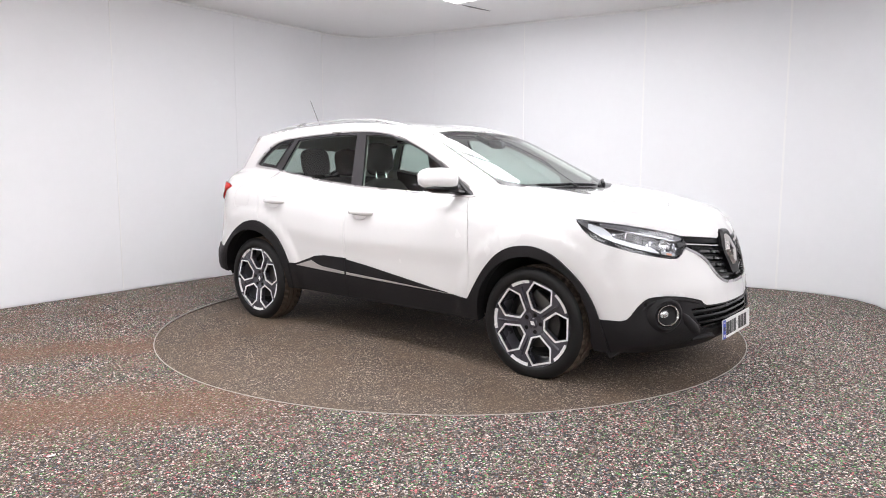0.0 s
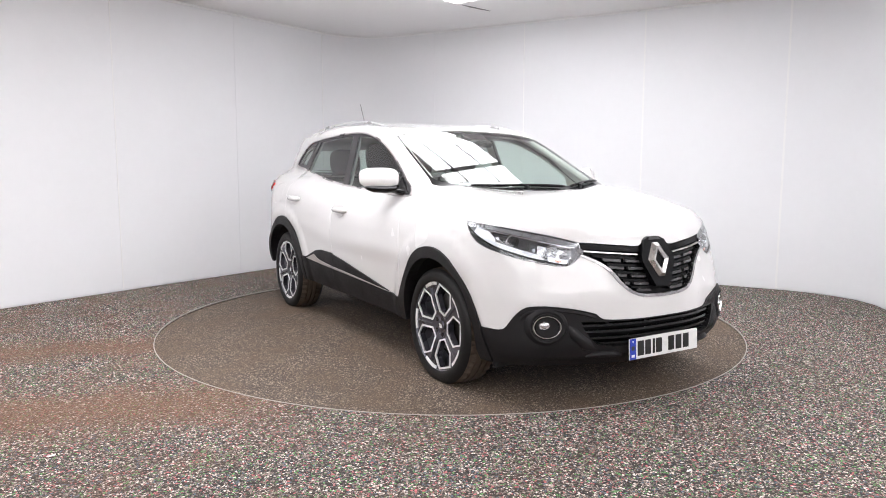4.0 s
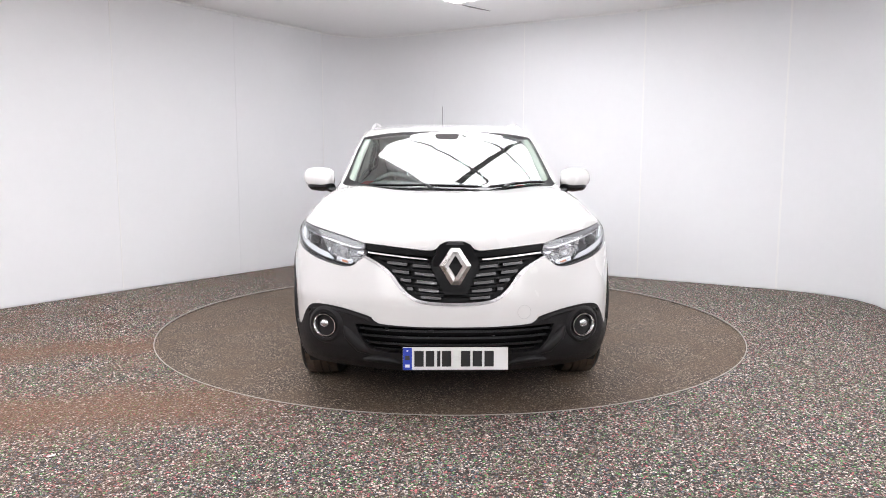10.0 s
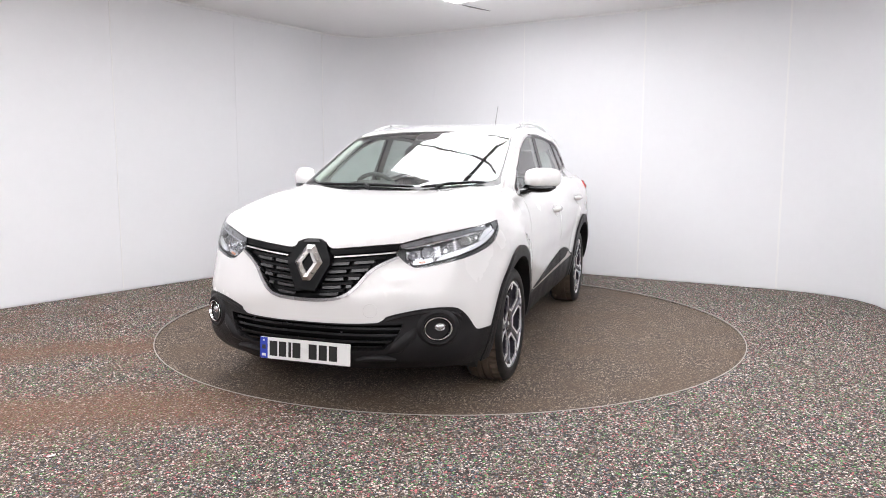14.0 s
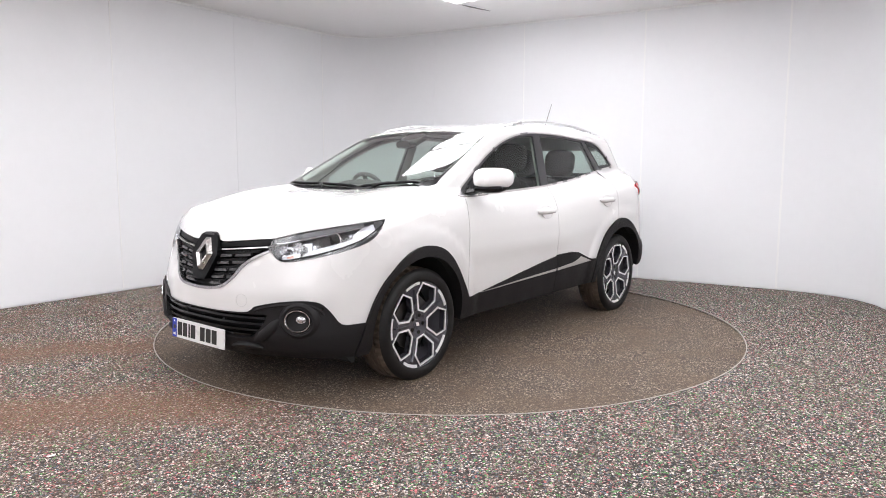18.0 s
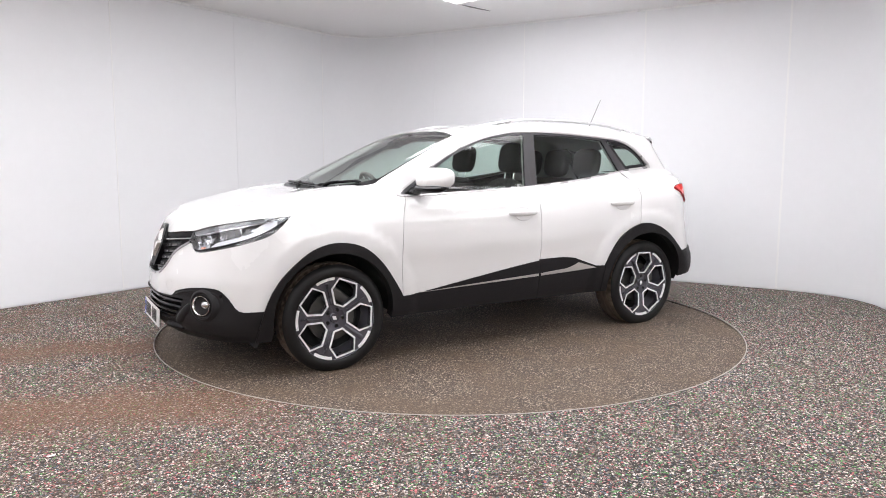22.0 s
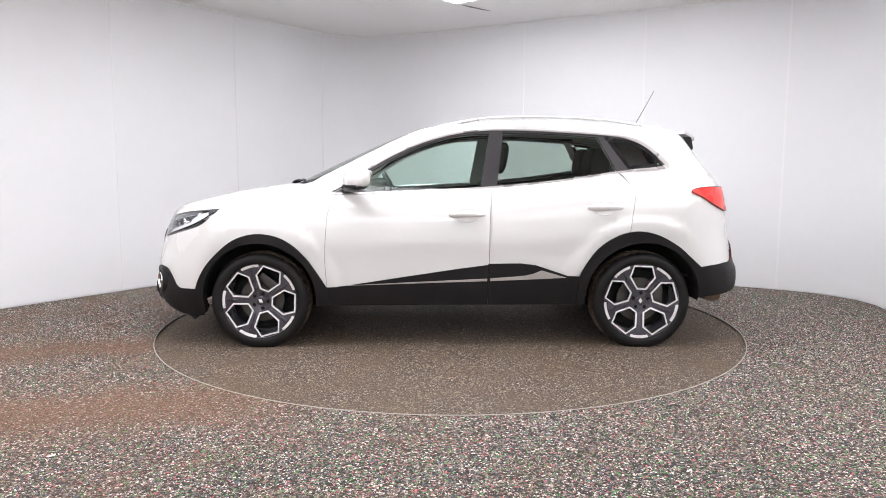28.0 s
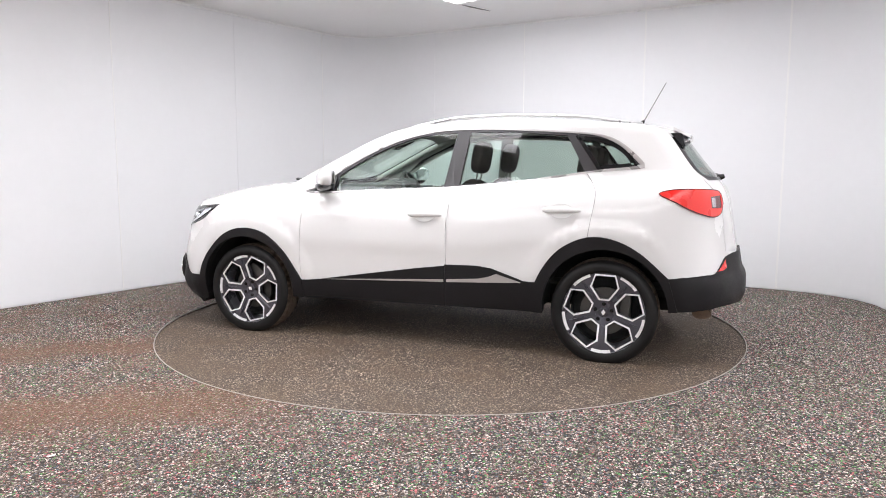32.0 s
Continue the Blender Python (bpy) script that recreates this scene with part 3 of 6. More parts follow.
class Skin:
    """A sheet of the skin, cut along lines into regions."""

    def __init__(self, outline, uv_of, solve_uv, spacing):
        self.uv_of, self.solve_uv, self.spacing = uv_of, solve_uv, spacing
        self.loops, self.regions, self.gaps = [], [], 0
        self.outline = self.add(outline, True)

    def add(self, p3, closed):
        p3 = np.asarray(p3)
        self.loops.append((self.uv_of(p3), p3, closed))
        return self.loops[-1][0]

    def region(self, key, p3):
        self.regions.append((key, self.add(p3, True)))

    def area(self, key, uv):
        """Names what lies in an area without cutting along its edge."""
        self.regions.append((key, np.array(uv, float)))

    def seam(self, p3, width=0.0036):
        """A narrow gap along a line."""
        uv = self.uv_of(p3)
        d = np.gradient(uv, axis=0)
        n = np.c_[-d[:, 1], d[:, 0]] / np.maximum(np.linalg.norm(d, axis=1, keepdims=True), 1e-9) * width / 2
        ring = np.r_[uv + n, (uv - n)[::-1]]
        self.loops.append((ring, self.solve_uv(ring), True))
        self.gaps = self.gaps + 1
        self.regions.append(("gap_%d" % self.gaps, ring))

    def cut(self, default):
        uvs, p3s, edges = [], [], []
        for uv, p3, closed in self.loops:
            b, n = len(uvs), len(uv)
            uvs += list(uv)
            p3s += list(p3)
            edges += [(b + i, b + i + 1) for i in range(n - 1)] + ([(b + n - 1, b)] if closed else [])
        fixed = np.array(uvs)
        h = self.spacing
        lo, hi = self.outline.min(0), self.outline.max(0)
        gx, gy = np.meshgrid(np.arange(lo[0], hi[0], h), np.arange(lo[1], hi[1], h * .9))
        gx[::2] += h / 2
        g = np.c_[gx.ravel(), gy.ravel()]
        g = g[inside(self.outline, g)]
        keep = np.ones(len(g), bool)
        for i in range(0, len(g), 400):
            d = np.abs(g[i:i + 400, None, :] - fixed[None]).max(2).min(1)
            keep[i:i + 400] = d > h * .45
        g = g[keep]
        allv = [Vector(q) for q in np.r_[fixed, g]]
        v, _, f, vo, _, _ = delaunay_2d_cdt(allv, edges, [], 0, 1e-6)
        uv = np.array([(q.x, q.y) for q in v])
        f = np.array([q[:3] for q in f])
        pos = self.solve_uv(uv)
        for i, src in enumerate(vo):
            k = [q for q in src if q < len(p3s)]
            if k:
                pos[i] = p3s[k[0]]
        mid = uv[f].mean(1)
        lab = np.full(len(f), "", dtype=object)
        free = inside(self.outline, mid)
        for key, poly in self.regions:
            m = free & inside(poly, mid)
            lab[m] = key
            free &= ~m
        lab[free] = default
        bad = ~np.isfinite(pos).all(1)
        pos[bad] = 0
        ok = ~bad[f].any(1)
        self.f, self.lab, self.pos = f[ok], lab[ok], pos
        self.nor = normals_at(pos)
        return self

    def take(self, keys, sides, lift=0.0, depth=0.012):
        """Vertices, faces and corner normals of regions, lifted off the skin, with turned-in edges. sides: 1, -1 or both."""
        keys = (keys,) if isinstance(keys, str) else keys
        f = self.f[np.isin(self.lab, list(keys))]
        used, inv = np.unique(f, return_inverse=True)
        f = inv.reshape(-1, 3)
        n = self.nor[used]
        p = self.pos[used] + n * lift
        mid = np.abs(self.pos[used][:, 1]) < 2e-4
        p[mid, 1] = 0
        cr = np.cross(p[f[:, 1]] - p[f[:, 0]], p[f[:, 2]] - p[f[:, 0]])
        flip = (cr * n[f].mean(1)).sum(1) < 0
        f[flip] = f[flip][:, ::-1]
        count = {}
        for a, b, c in f:
            for e in ((a, b), (b, c), (c, a)):
                count[e] = count.get(e, 0) + 1
        rim = [e for e in count if (e[1], e[0]) not in count and not (mid[e[0]] and mid[e[1]])]
        V, F, N = [], [], []
        for sg in sides:
            m = np.array((1, sg, 1))
            base = len(V)
            V += [tuple(q) for q in p * m]
            for t in f:
                t = t if sg > 0 else t[::-1]
                F.append(tuple(int(base + i) for i in t))
                N += [tuple(n[i] * m) for i in t]
            if depth:
                for a, b in rim:
                    q = [p[a] * m, p[b] * m, (p[b] - n[b] * depth) * m, (p[a] - n[a] * depth) * m]
                    q = q if sg < 0 else [q[1], q[0], q[3], q[2]]
                    fn = np.cross(q[1] - q[0], q[3] - q[0])
                    fn = fn / max(1e-12, np.linalg.norm(fn))
                    k = len(V)
                    V += [tuple(r) for r in q]
                    F.append((k, k + 1, k + 2, k + 3))
                    N += [tuple(fn)] * 4
        return V, F, N


def panel(name, skin, keys, mat, parent, sides=(1,), lift=0.0, depth=0.012, label=""):
    V, F, N = skin.take(keys, sides, lift, depth)
    me = bpy.data.meshes.new(name)
    me.from_pydata(V, [], F, shade_flat=False)
    me.normals_split_custom_set(N)
    me.materials.append(mat)
    ob = new(name, me)
    ob.parent = parent
    if label:
        tagged(ob, label)
    return ob


# outlines, by (along, up), (across, up) or (along, across)
def cat(*runs):
    out = []
    for r in runs:
        r = np.asarray(r)
        out.append(r if not out else r[1:] if np.linalg.norm(out[-1][-1] - r[0]) < 0.004 else r)
    return np.vstack(out)


def join_to(a, b, step=.03):
    """Points of the skin between two of its points, in the band's own measure."""
    uv = band_uv(np.array([a, b]))
    n = max(2, int(np.linalg.norm(uv[1] - uv[0]) / step) + 1)
    t = np.linspace(0, 1, n)[:, None]
    p = band_solve(uv[0] * (1 - t) + uv[1] * t)
    p[0], p[-1] = a, b
    return p


hood_front = on_front(spline([(0, .868), (.045, .867), (.075, .852), (.115, .824), (.23, .832), (.35, .843), (.46, .852)], .02))
lamp_top_3d = spline([tuple(hood_front[-1]), (1.95, .57, .888), (1.80, .70, .922), (1.66, .755, .940), (1.55, .775, .950)], .03)
lamp_top = band_solve(band_uv(lamp_top_3d))
lamp_top[0] = hood_front[-1]
hood_seam = on_top(spline([tuple(lamp_top[-1][:2]), (1.40, .772), (1.20, .755), (1.05, .735), (.98, .722)], .03))
hood_seam[0] = lamp_top[-1]
a_post = on_top(spline([(.98, .722), (.86, .706), (.70, .684), (.53, .662), (.34, .632), (.14, .622)], .03))
roof_side = on_top(spline([(.14, .622), (-.1, .614), (-.5, .610), (-1.0, .600), (-1.4, .565), (-1.62, .535), (-1.72, .50)], .035))
roof_back = on_top(spline([(-1.72, .50), (-1.77, .40), (-1.795, .25), (-1.80, 0)], .035))
crest = cat(hood_front, lamp_top, hood_seam, a_post, roof_side, roof_back)
bottom_front = band_solve(np.c_[np.linspace(PIVOT + math.pi / 2, 1.62, 26), np.linspace(.205, .215, 26)])
bottom_front[0, 1] = 0
bottom_side = on_side(straight([(1.56, .24), (.95, .280), (-.95, .288), (-1.58, .30)], .04))
bottom_rear = band_solve(np.c_[np.linspace(-1.62, -PIVOT - math.pi / 2, 24), np.interp(np.linspace(0, 1, 24), [0, .4, 1], [.335, .375, .33])])
bottom_rear[-1, 1] = 0
rear_mid = on_rear(np.c_[np.zeros(30), np.linspace(.33, crest[-1][2], 30)])[1:-1]
front_mid = on_front(np.c_[np.zeros(22), np.linspace(.868, .205, 22)])[1:-1]
band_outline = np.vstack([crest, rear_mid[::-1], bottom_rear[::-1], bottom_side[::-1], bottom_front[::-1], front_mid[::-1]])
band = Skin(band_outline, band_uv, band_solve, .042)

FRONT_HUB, REAR_HUB, HUB_Z = 1.323, -1.323, .330


def arc(cx, cz, r, a0, a1, n=26):
    t = np.radians(np.linspace(a0, a1, n))
    return list(zip(cx + r * np.cos(t), cz + r * np.sin(t)))


# wheel openings and their trims
for hub, r, key in ((FRONT_HUB, .388, "front"), (REAR_HUB, .396, "rear")):
    band.region("hole_" + key, on_side(arc(hub, HUB_Z, r, -10, 190, 34) + [(hub - r - .02, .12), (hub + r + .02, .12)]))
WEDGE = [(.90, .408), (.80, .412), (.70, .424), (.30, .487), (-.05, .540), (-.25, .566), (-.38, .577), (-.48, .578), (-.58, .566), (-.68, .532), (-.80, .492), (-.92, .488)]
mid_seam = on_side(spline([(-.25, .20), (-.255, .42), (-.26, .60), (-.262, .84), (-.275, 1.02), (-.285, 1.115)], .04))
band.seam(mid_seam)
band.region("chrome_front", on_side(straight([(.72, .4235), (-.246, .455), (-.246, .472), (.30, .446)], .03, True)))
band.region("chrome_rear", on_side(straight([(-.268, .456), (-.50, .466), (-.795, .480), (-.62, .530), (-.56, .506), (-.50, .492), (-.268, .474)], .03, True)))
band.region("arch_front", on_side(list(spline([(1.76, .405), (1.72, .50), (1.65, .60), (1.53, .71), (1.43, .762), (1.32, .782), (1.20, .765), (1.10, .715), (1.0, .620), (.92, .505), (.86, .408)], .03)) + [(.84, .15), (1.80, .15)]))
band.region("arch_rear", on_side(list(spline([(-.88, .488), (-.93, .585), (-1.01, .69), (-1.10, .755), (-1.20, .795), (-1.30, .803), (-1.42, .775), (-1.54, .71), (-1.63, .635), (-1.71, .560)], .03)) + [(-1.74, .15), (-.86, .15)]))
band.region("sill_front", on_side(straight([(.90, .10)] + WEDGE[:6] + [(-.255, .575), (-.255, .10)], .04, True)))
band.region("sill_rear", on_side(straight([(-.255, .10), (-.255, .575)] + WEDGE[6:] + [(-.92, .10)], .04, True)))

# side windows
WIN = [(.862, 1.056), (.74, 1.128), (.56, 1.240), (.39, 1.334), (.19, 1.418), (0, 1.470), (-.18, 1.496), (-.36, 1.503), (-.63, 1.498), (-1.03, 1.474), (-1.24, 1.452), (-1.36, 1.412), (-1.46, 1.340), (-1.535, 1.266)]
WIN_LOW = [(-1.535, 1.266), (-1.540, 1.240), (-1.50, 1.226), (-1.23, 1.204), (-.99, 1.172), (-.71, 1.132), (-.36, 1.098), (-.10, 1.080), (.30, 1.062), (.57, 1.050), (.80, 1.044), (.862, 1.056)]


def shrink(poly, d):
    p = np.asarray(poly, float)
    a, b = np.roll(p, 1, 0), np.roll(p, -1, 0)
    t = b - a
    t /= np.maximum(np.linalg.norm(t, axis=1, keepdims=True), 1e-9)
    n = np.c_[-t[:, 1], t[:, 0]]
    area = (p[:, 0] * np.roll(p[:, 1], -1) - np.roll(p[:, 0], -1) * p[:, 1]).sum()
    return p + n * d * (1 if area > 0 else -1)


win_poly = np.vstack([spline(WIN, .03), spline(WIN_LOW, .03)[1:-1]])
panes = {
    "pane_front": spline([(.625, 1.062), (.50, 1.064), (.30, 1.072), (0, 1.086), (-.205, 1.096)], .04).tolist() + spline([(-.205, 1.096), (-.235, 1.28), (-.268, 1.470)], .04).tolist()[1:] + spline([(-.268, 1.470), (-.12, 1.464), (.03, 1.440), (.20, 1.388), (.36, 1.318), (.49, 1.246), (.615, 1.168)], .04).tolist()[1:],
    "pane_rear": spline([(-.318, 1.112), (-.60, 1.134), (-.85, 1.164), (-1.165, 1.208)], .04).tolist() + spline([(-1.165, 1.208), (-1.10, 1.33), (-1.035, 1.446)], .04).tolist()[1:] + spline([(-1.035, 1.446), (-.70, 1.470), (-.365, 1.476)], .04).tolist()[1:],
    "pane_quarter": spline([(-1.245, 1.222), (-1.40, 1.234), (-1.495, 1.246)], .04).tolist() + spline([(-1.495, 1.246), (-1.44, 1.325), (-1.36, 1.388), (-1.25, 1.428), (-1.085, 1.446)], .04).tolist()[1:],
}
quarter = np.array(panes["pane_quarter"])
panes["pane_quarter"] = shrink(quarter, .026)
panes["quarter_frit"] = quarter
for key, poly in panes.items():
    band.region(key, on_side(straight(poly, .04, True)))
edge_width = .0105 + .015 * np.clip((-1.20 - win_poly[:, :1]) / .25, 0, 1)
inner_edge = shrink(win_poly, edge_width)
dense = straight(win_poly, .006, True)
apart = np.array([np.linalg.norm(dense - p, axis=1).min() for p in inner_edge])
inner_edge = inner_edge[apart > edge_width[:, 0] * .85]
band.region("window_frame", on_side(straight(inner_edge, .02, True)))
band.region("window_trim", on_side(straight(win_poly, .02, True)))

# lamps, grille and bumper openings
lamp_low = [(1.69, .835, .845), (1.83, .77, .79), (1.95, .66, .752), (2.03, .54, .730), (2.055, .485, .752), (2.065, .435, .800)]
lamp_edge = np.vstack([lamp_top, band_solve(band_uv(spline([tuple(lamp_top[-1]), *lamp_low], .03)))[1:], join_to(band_solve(band_uv(np.array([lamp_low[-1]])))[0], lamp_top[0])[1:-1]])
band.region("headlamp", lamp_edge)
GRILLE_LOW = [(.46, .792), (.375, .752), (.315, .708), (.265, .645), (.215, .602), (.16, .582), (.08, .574), (0, .572)]
grille_edge = np.vstack([hood_front, on_front(straight([(.46, .852), (.46, .792)], .02))[1:], on_front(spline(GRILLE_LOW, .02))[1:], on_front(straight([(0, .572), (0, .868)], .03))[1:-1]])
band.region("grille", grille_edge)
band.region("grille_chrome", np.vstack([on_front(spline([(.475, .785), (.388, .743), (.330, .699), (.279, .636), (.225, .590), (.163, .567), (.08, .558), (0, .556)], .02)), on_front(straight([(0, .556), (0, .60)], .02))[1:], on_front([(.2, .66), (.3, .75), (.46, .80)])]))
LOW_GRILLE = [(0, .447), (.20, .447), (.40, .450), (.50, .452), (.485, .41), (.455, .365), (.42, .330), (.34, .318), (.20, .322), (0, .322)]
band.region("low_grille", on_front(straight(LOW_GRILLE, .03, True)[:-1]))
BUMPER = [(0, .452), (.22, .454), (.385, .462), (.42, .490), (.50, .512), (.58, .527), (.66, .535)]
bump3 = np.vstack([on_front(spline(BUMPER, .03)), band_solve(band_uv(spline([tuple(on_front([(.66, .535)])[0]), (1.96, .71, .526), (1.92, .755, .475), (1.875, .785, .405), (1.80, .82, .398), (1.735, .845, .398)], .03)))[1:]])
band.region("bumper_cladding", np.vstack([bump3, on_side([(1.735, .12)]), on_front([(.4, .14), (0, .14)])]))
band.seam(on_side(spline([(.858, .40), (.868, .55), (.868, .66), (.858, .82), (.845, .93), (.80, 1.048)], .04)))
band.seam(on_side(spline([(-1.215, .78), (-1.232, .90), (-1.252, 1.02), (-1.250, 1.09), (-1.215, 1.150), (-1.175, 1.200)], .04)))

# tail
tail_out = band_solve(band_uv(spline([(-1.605, .80, 1.070), (-1.70, .765, 1.098), (-1.86, .69, 1.098), (-1.97, .60, 1.090), (-2.035, .54, 1.080), (-2.06, .52, 1.03), (-2.05, .565, .955), (-2.0, .655, .928), (-1.92, .72, .935), (-1.80, .780, .972), (-1.69, .805, 1.026)], .03, True)))
band.region("tail_clear", band_solve(band_uv(straight([(-1.950, .655, 1.043), (-1.985, .62, 1.044), (-1.992, .635, .990), (-1.962, .675, .992)], .02, True))))
band.region("tail_dark", band_solve(band_uv(straight([(-1.940, .66, 1.052), (-2.045, .540, 1.056), (-2.052, .570, .978), (-1.955, .685, .982)], .02, True))))
band.region("tail_lamp", tail_out)
band.region("rear_pane", np.vstack([on_rear(straight([(0, 1.175), (.50, 1.175)], .04)), on_rear(spline([(.50, 1.175), (.53, 1.20), (.50, 1.36), (.46, 1.40)], .04))[1:], on_rear(straight([(.46, 1.40), (0, 1.415), (0, 1.18)], .04))[1:-1]]))
band.region("rear_frame", np.vstack([on_rear(straight([(0, 1.15), (.535, 1.155)], .04)), on_rear(spline([(.535, 1.155), (.585, 1.20), (.575, 1.30), (.545, 1.435)], .04))[1:], on_rear(straight([(.545, 1.435), (0, 1.45), (0, 1.16)], .04))[1:-1]]))
rear_cl = np.vstack([on_side(straight([(-1.70, .555), (-1.80, .566)], .03)), band_solve(band_uv(spline([(-1.80, .83, .566), (-1.90, .78, .574), (-1.99, .725, .580), (-2.05, .66, .632), (-2.09, .60, .668), (-2.16, .45, .682), (-2.19, .25, .685), (-2.195, 0, .685)], .03)))])
rear_cl[-1][1] = 0
band.region("reflector", band_solve(band_uv(straight([(-2.010, .712, .590), (-2.078, .622, .652), (-2.10, .62, .602), (-2.055, .675, .590)], .02, True))))
band.region("rear_cladding", np.vstack([rear_cl, on_rear([(0, .12), (.5, .12)]), on_side([(-1.70, .12)])]))
tailgate_seam = band_solve(band_uv(spline([(-1.76, .51, 1.46), (-1.86, .60, 1.25), (-1.985, .62, 1.12), (-2.06, .515, 1.06), (-2.085, .53, .94), (-2.11, .56, .80), (-2.115, .57, .70)], .04)))
band.seam(tailgate_seam, .007)
band.region("tailgate", np.vstack([tailgate_seam, on_rear([(.3, .688), (0, .685)]), rear_mid[(rear_mid[:, 2] > .69)], crest[-1:], on_top([(-1.79, .3), (-1.75, .45)])]))
band.region("door_front", on_side([(.86, .20), (.868, .66), (.85, .9), (.79, 1.06), (.5, 1.3), (.1, 1.48), (-.26, 1.52), (-.275, 1.02), (-.26, .6), (-.252, .20)]))
band.region("door_rear", on_side([(-.252, .20), (-.26, .6), (-.275, 1.02), (-.26, 1.52), (-1.1, 1.49), (-1.18, 1.2), (-1.236, 1.135), (-1.256, 1.08), (-1.257, 1.03), (-1.232, .9), (-1.215, .78), (-1.12, .66), (-1.02, .5), (-.98, .2)]))
band.region("front_bumper", np.vstack([on_front([(0, .9), (.40, .87)]), band_solve(band_uv(np.array([(2.02, .5, .74), (1.86, .75, .775), (1.70, .86, .72), (1.62, .90, .60), (1.70, .88, .2)]))), on_front([(.3, .12), (0, .12)])]))
band.area("wing", [(.80, 0), (.80, 1.10), (.87, 1.10), (.87, 1.2), (1.6, 1.2), (3.2, 1.0), (3.2, 0)])
band.area("side_frame", [(.9, 1.0), (.9, 1.6), (-1.16, 1.6), (-1.16, 1.16), (-.3, 1.0)])
band.cut("quarter")

# top sheet: hood, cowl, windscreen and roof
top_outline = np.vstack([crest, on_top(np.c_[np.linspace(-1.80, 2.10, 90), np.zeros(90)])[1:-1]])
top = Skin(top_outline, top_uv, lambda uv: on_top(uv), .05)
GLASS_LOW = [(1.165, 0), (1.155, .2), (1.125, .42), (1.06, .56), (.96, .650), (.90, .668)]
COWL_LOW = [(1.258, 0), (1.25, .2), (1.22, .37), (1.15, .52), (1.06, .65), (.975, .704)]
GLASS_TOP = [(.335, .604), (.310, .45), (.298, .25), (.292, 0)]
top.region("windscreen", np.vstack([on_top(spline(GLASS_LOW, .03)), on_top(spline([(.90, .668), (.70, .650), (.53, .632), (.335, .604)], .03))[1:], on_top(spline(GLASS_TOP, .03))[1:], on_top(np.c_[np.linspace(.292, 1.165, 30), np.zeros(30)])[1:-1]]))
top.region("cowl", np.vstack([on_top(spline(COWL_LOW, .03)), on_top(spline([(.92, .690), (.70, .664), (.53, .646), (.330, .617)], .03)), on_top(spline([(.330, .617), (.302, .45), (.288, .25), (.282, 0)], .03))[1:], on_top(np.c_[np.linspace(.29, 1.25, 20), np.zeros(20)])[1:-1]]))
top.area("hood", [(2.4, -.1), (2.4, 1.2), (1.0, 1.2), (.965, .73), (.975, .704), (1.0, .60), (1.1, .3), (1.1, -.1)])
top.cut("roof")

# ---- the car ----
car = tagged(new("car"), "white compact crossover with black cladding and alloy wheels", "car")
BOTH, LEFT, RIGHT = (1, -1), (1,), (-1,)
panel("bonnet", top, "hood", M["paint"], car, BOTH, label="smooth white bonnet")
panel("roof", top, "roof", M["paint"], car, BOTH)
panel("windscreen", top, "windscreen", M["windscreen"], car, BOTH, -.002, .004, "curved tinted windscreen").visible_shadow = False
panel("cowl", top, "cowl", M["black"], car, BOTH, -.004, .02, "black scuttle panel round the windscreen")
panel("front_bumper", band, "front_bumper", M["paint"], car, BOTH)
panel("bumper_cladding", band, "bumper_cladding", M["cladding"], car, BOTH, .008, .05, "black grained lower front bumper")
panel("rear_cladding", band, "rear_cladding", M["cladding"], car, BOTH, .010, .05, "black grained lower rear bumper")
tailgate = panel("tailgate", band, "tailgate", M["paint"], car, BOTH)
panel("rear_window", band, "rear_pane", M["glass_rear"], tailgate, BOTH, -.003, .004, "dark tinted rear window").visible_shadow = False
panel("window_surround", band, "rear_frame", M["black"], tailgate, BOTH, 0, .02, "black rear window surround")
panel("grille_moulding", band, "grille_chrome", M["satin_dark"], car, BOTH, .005, .03, "satin silver moulding under the grille")
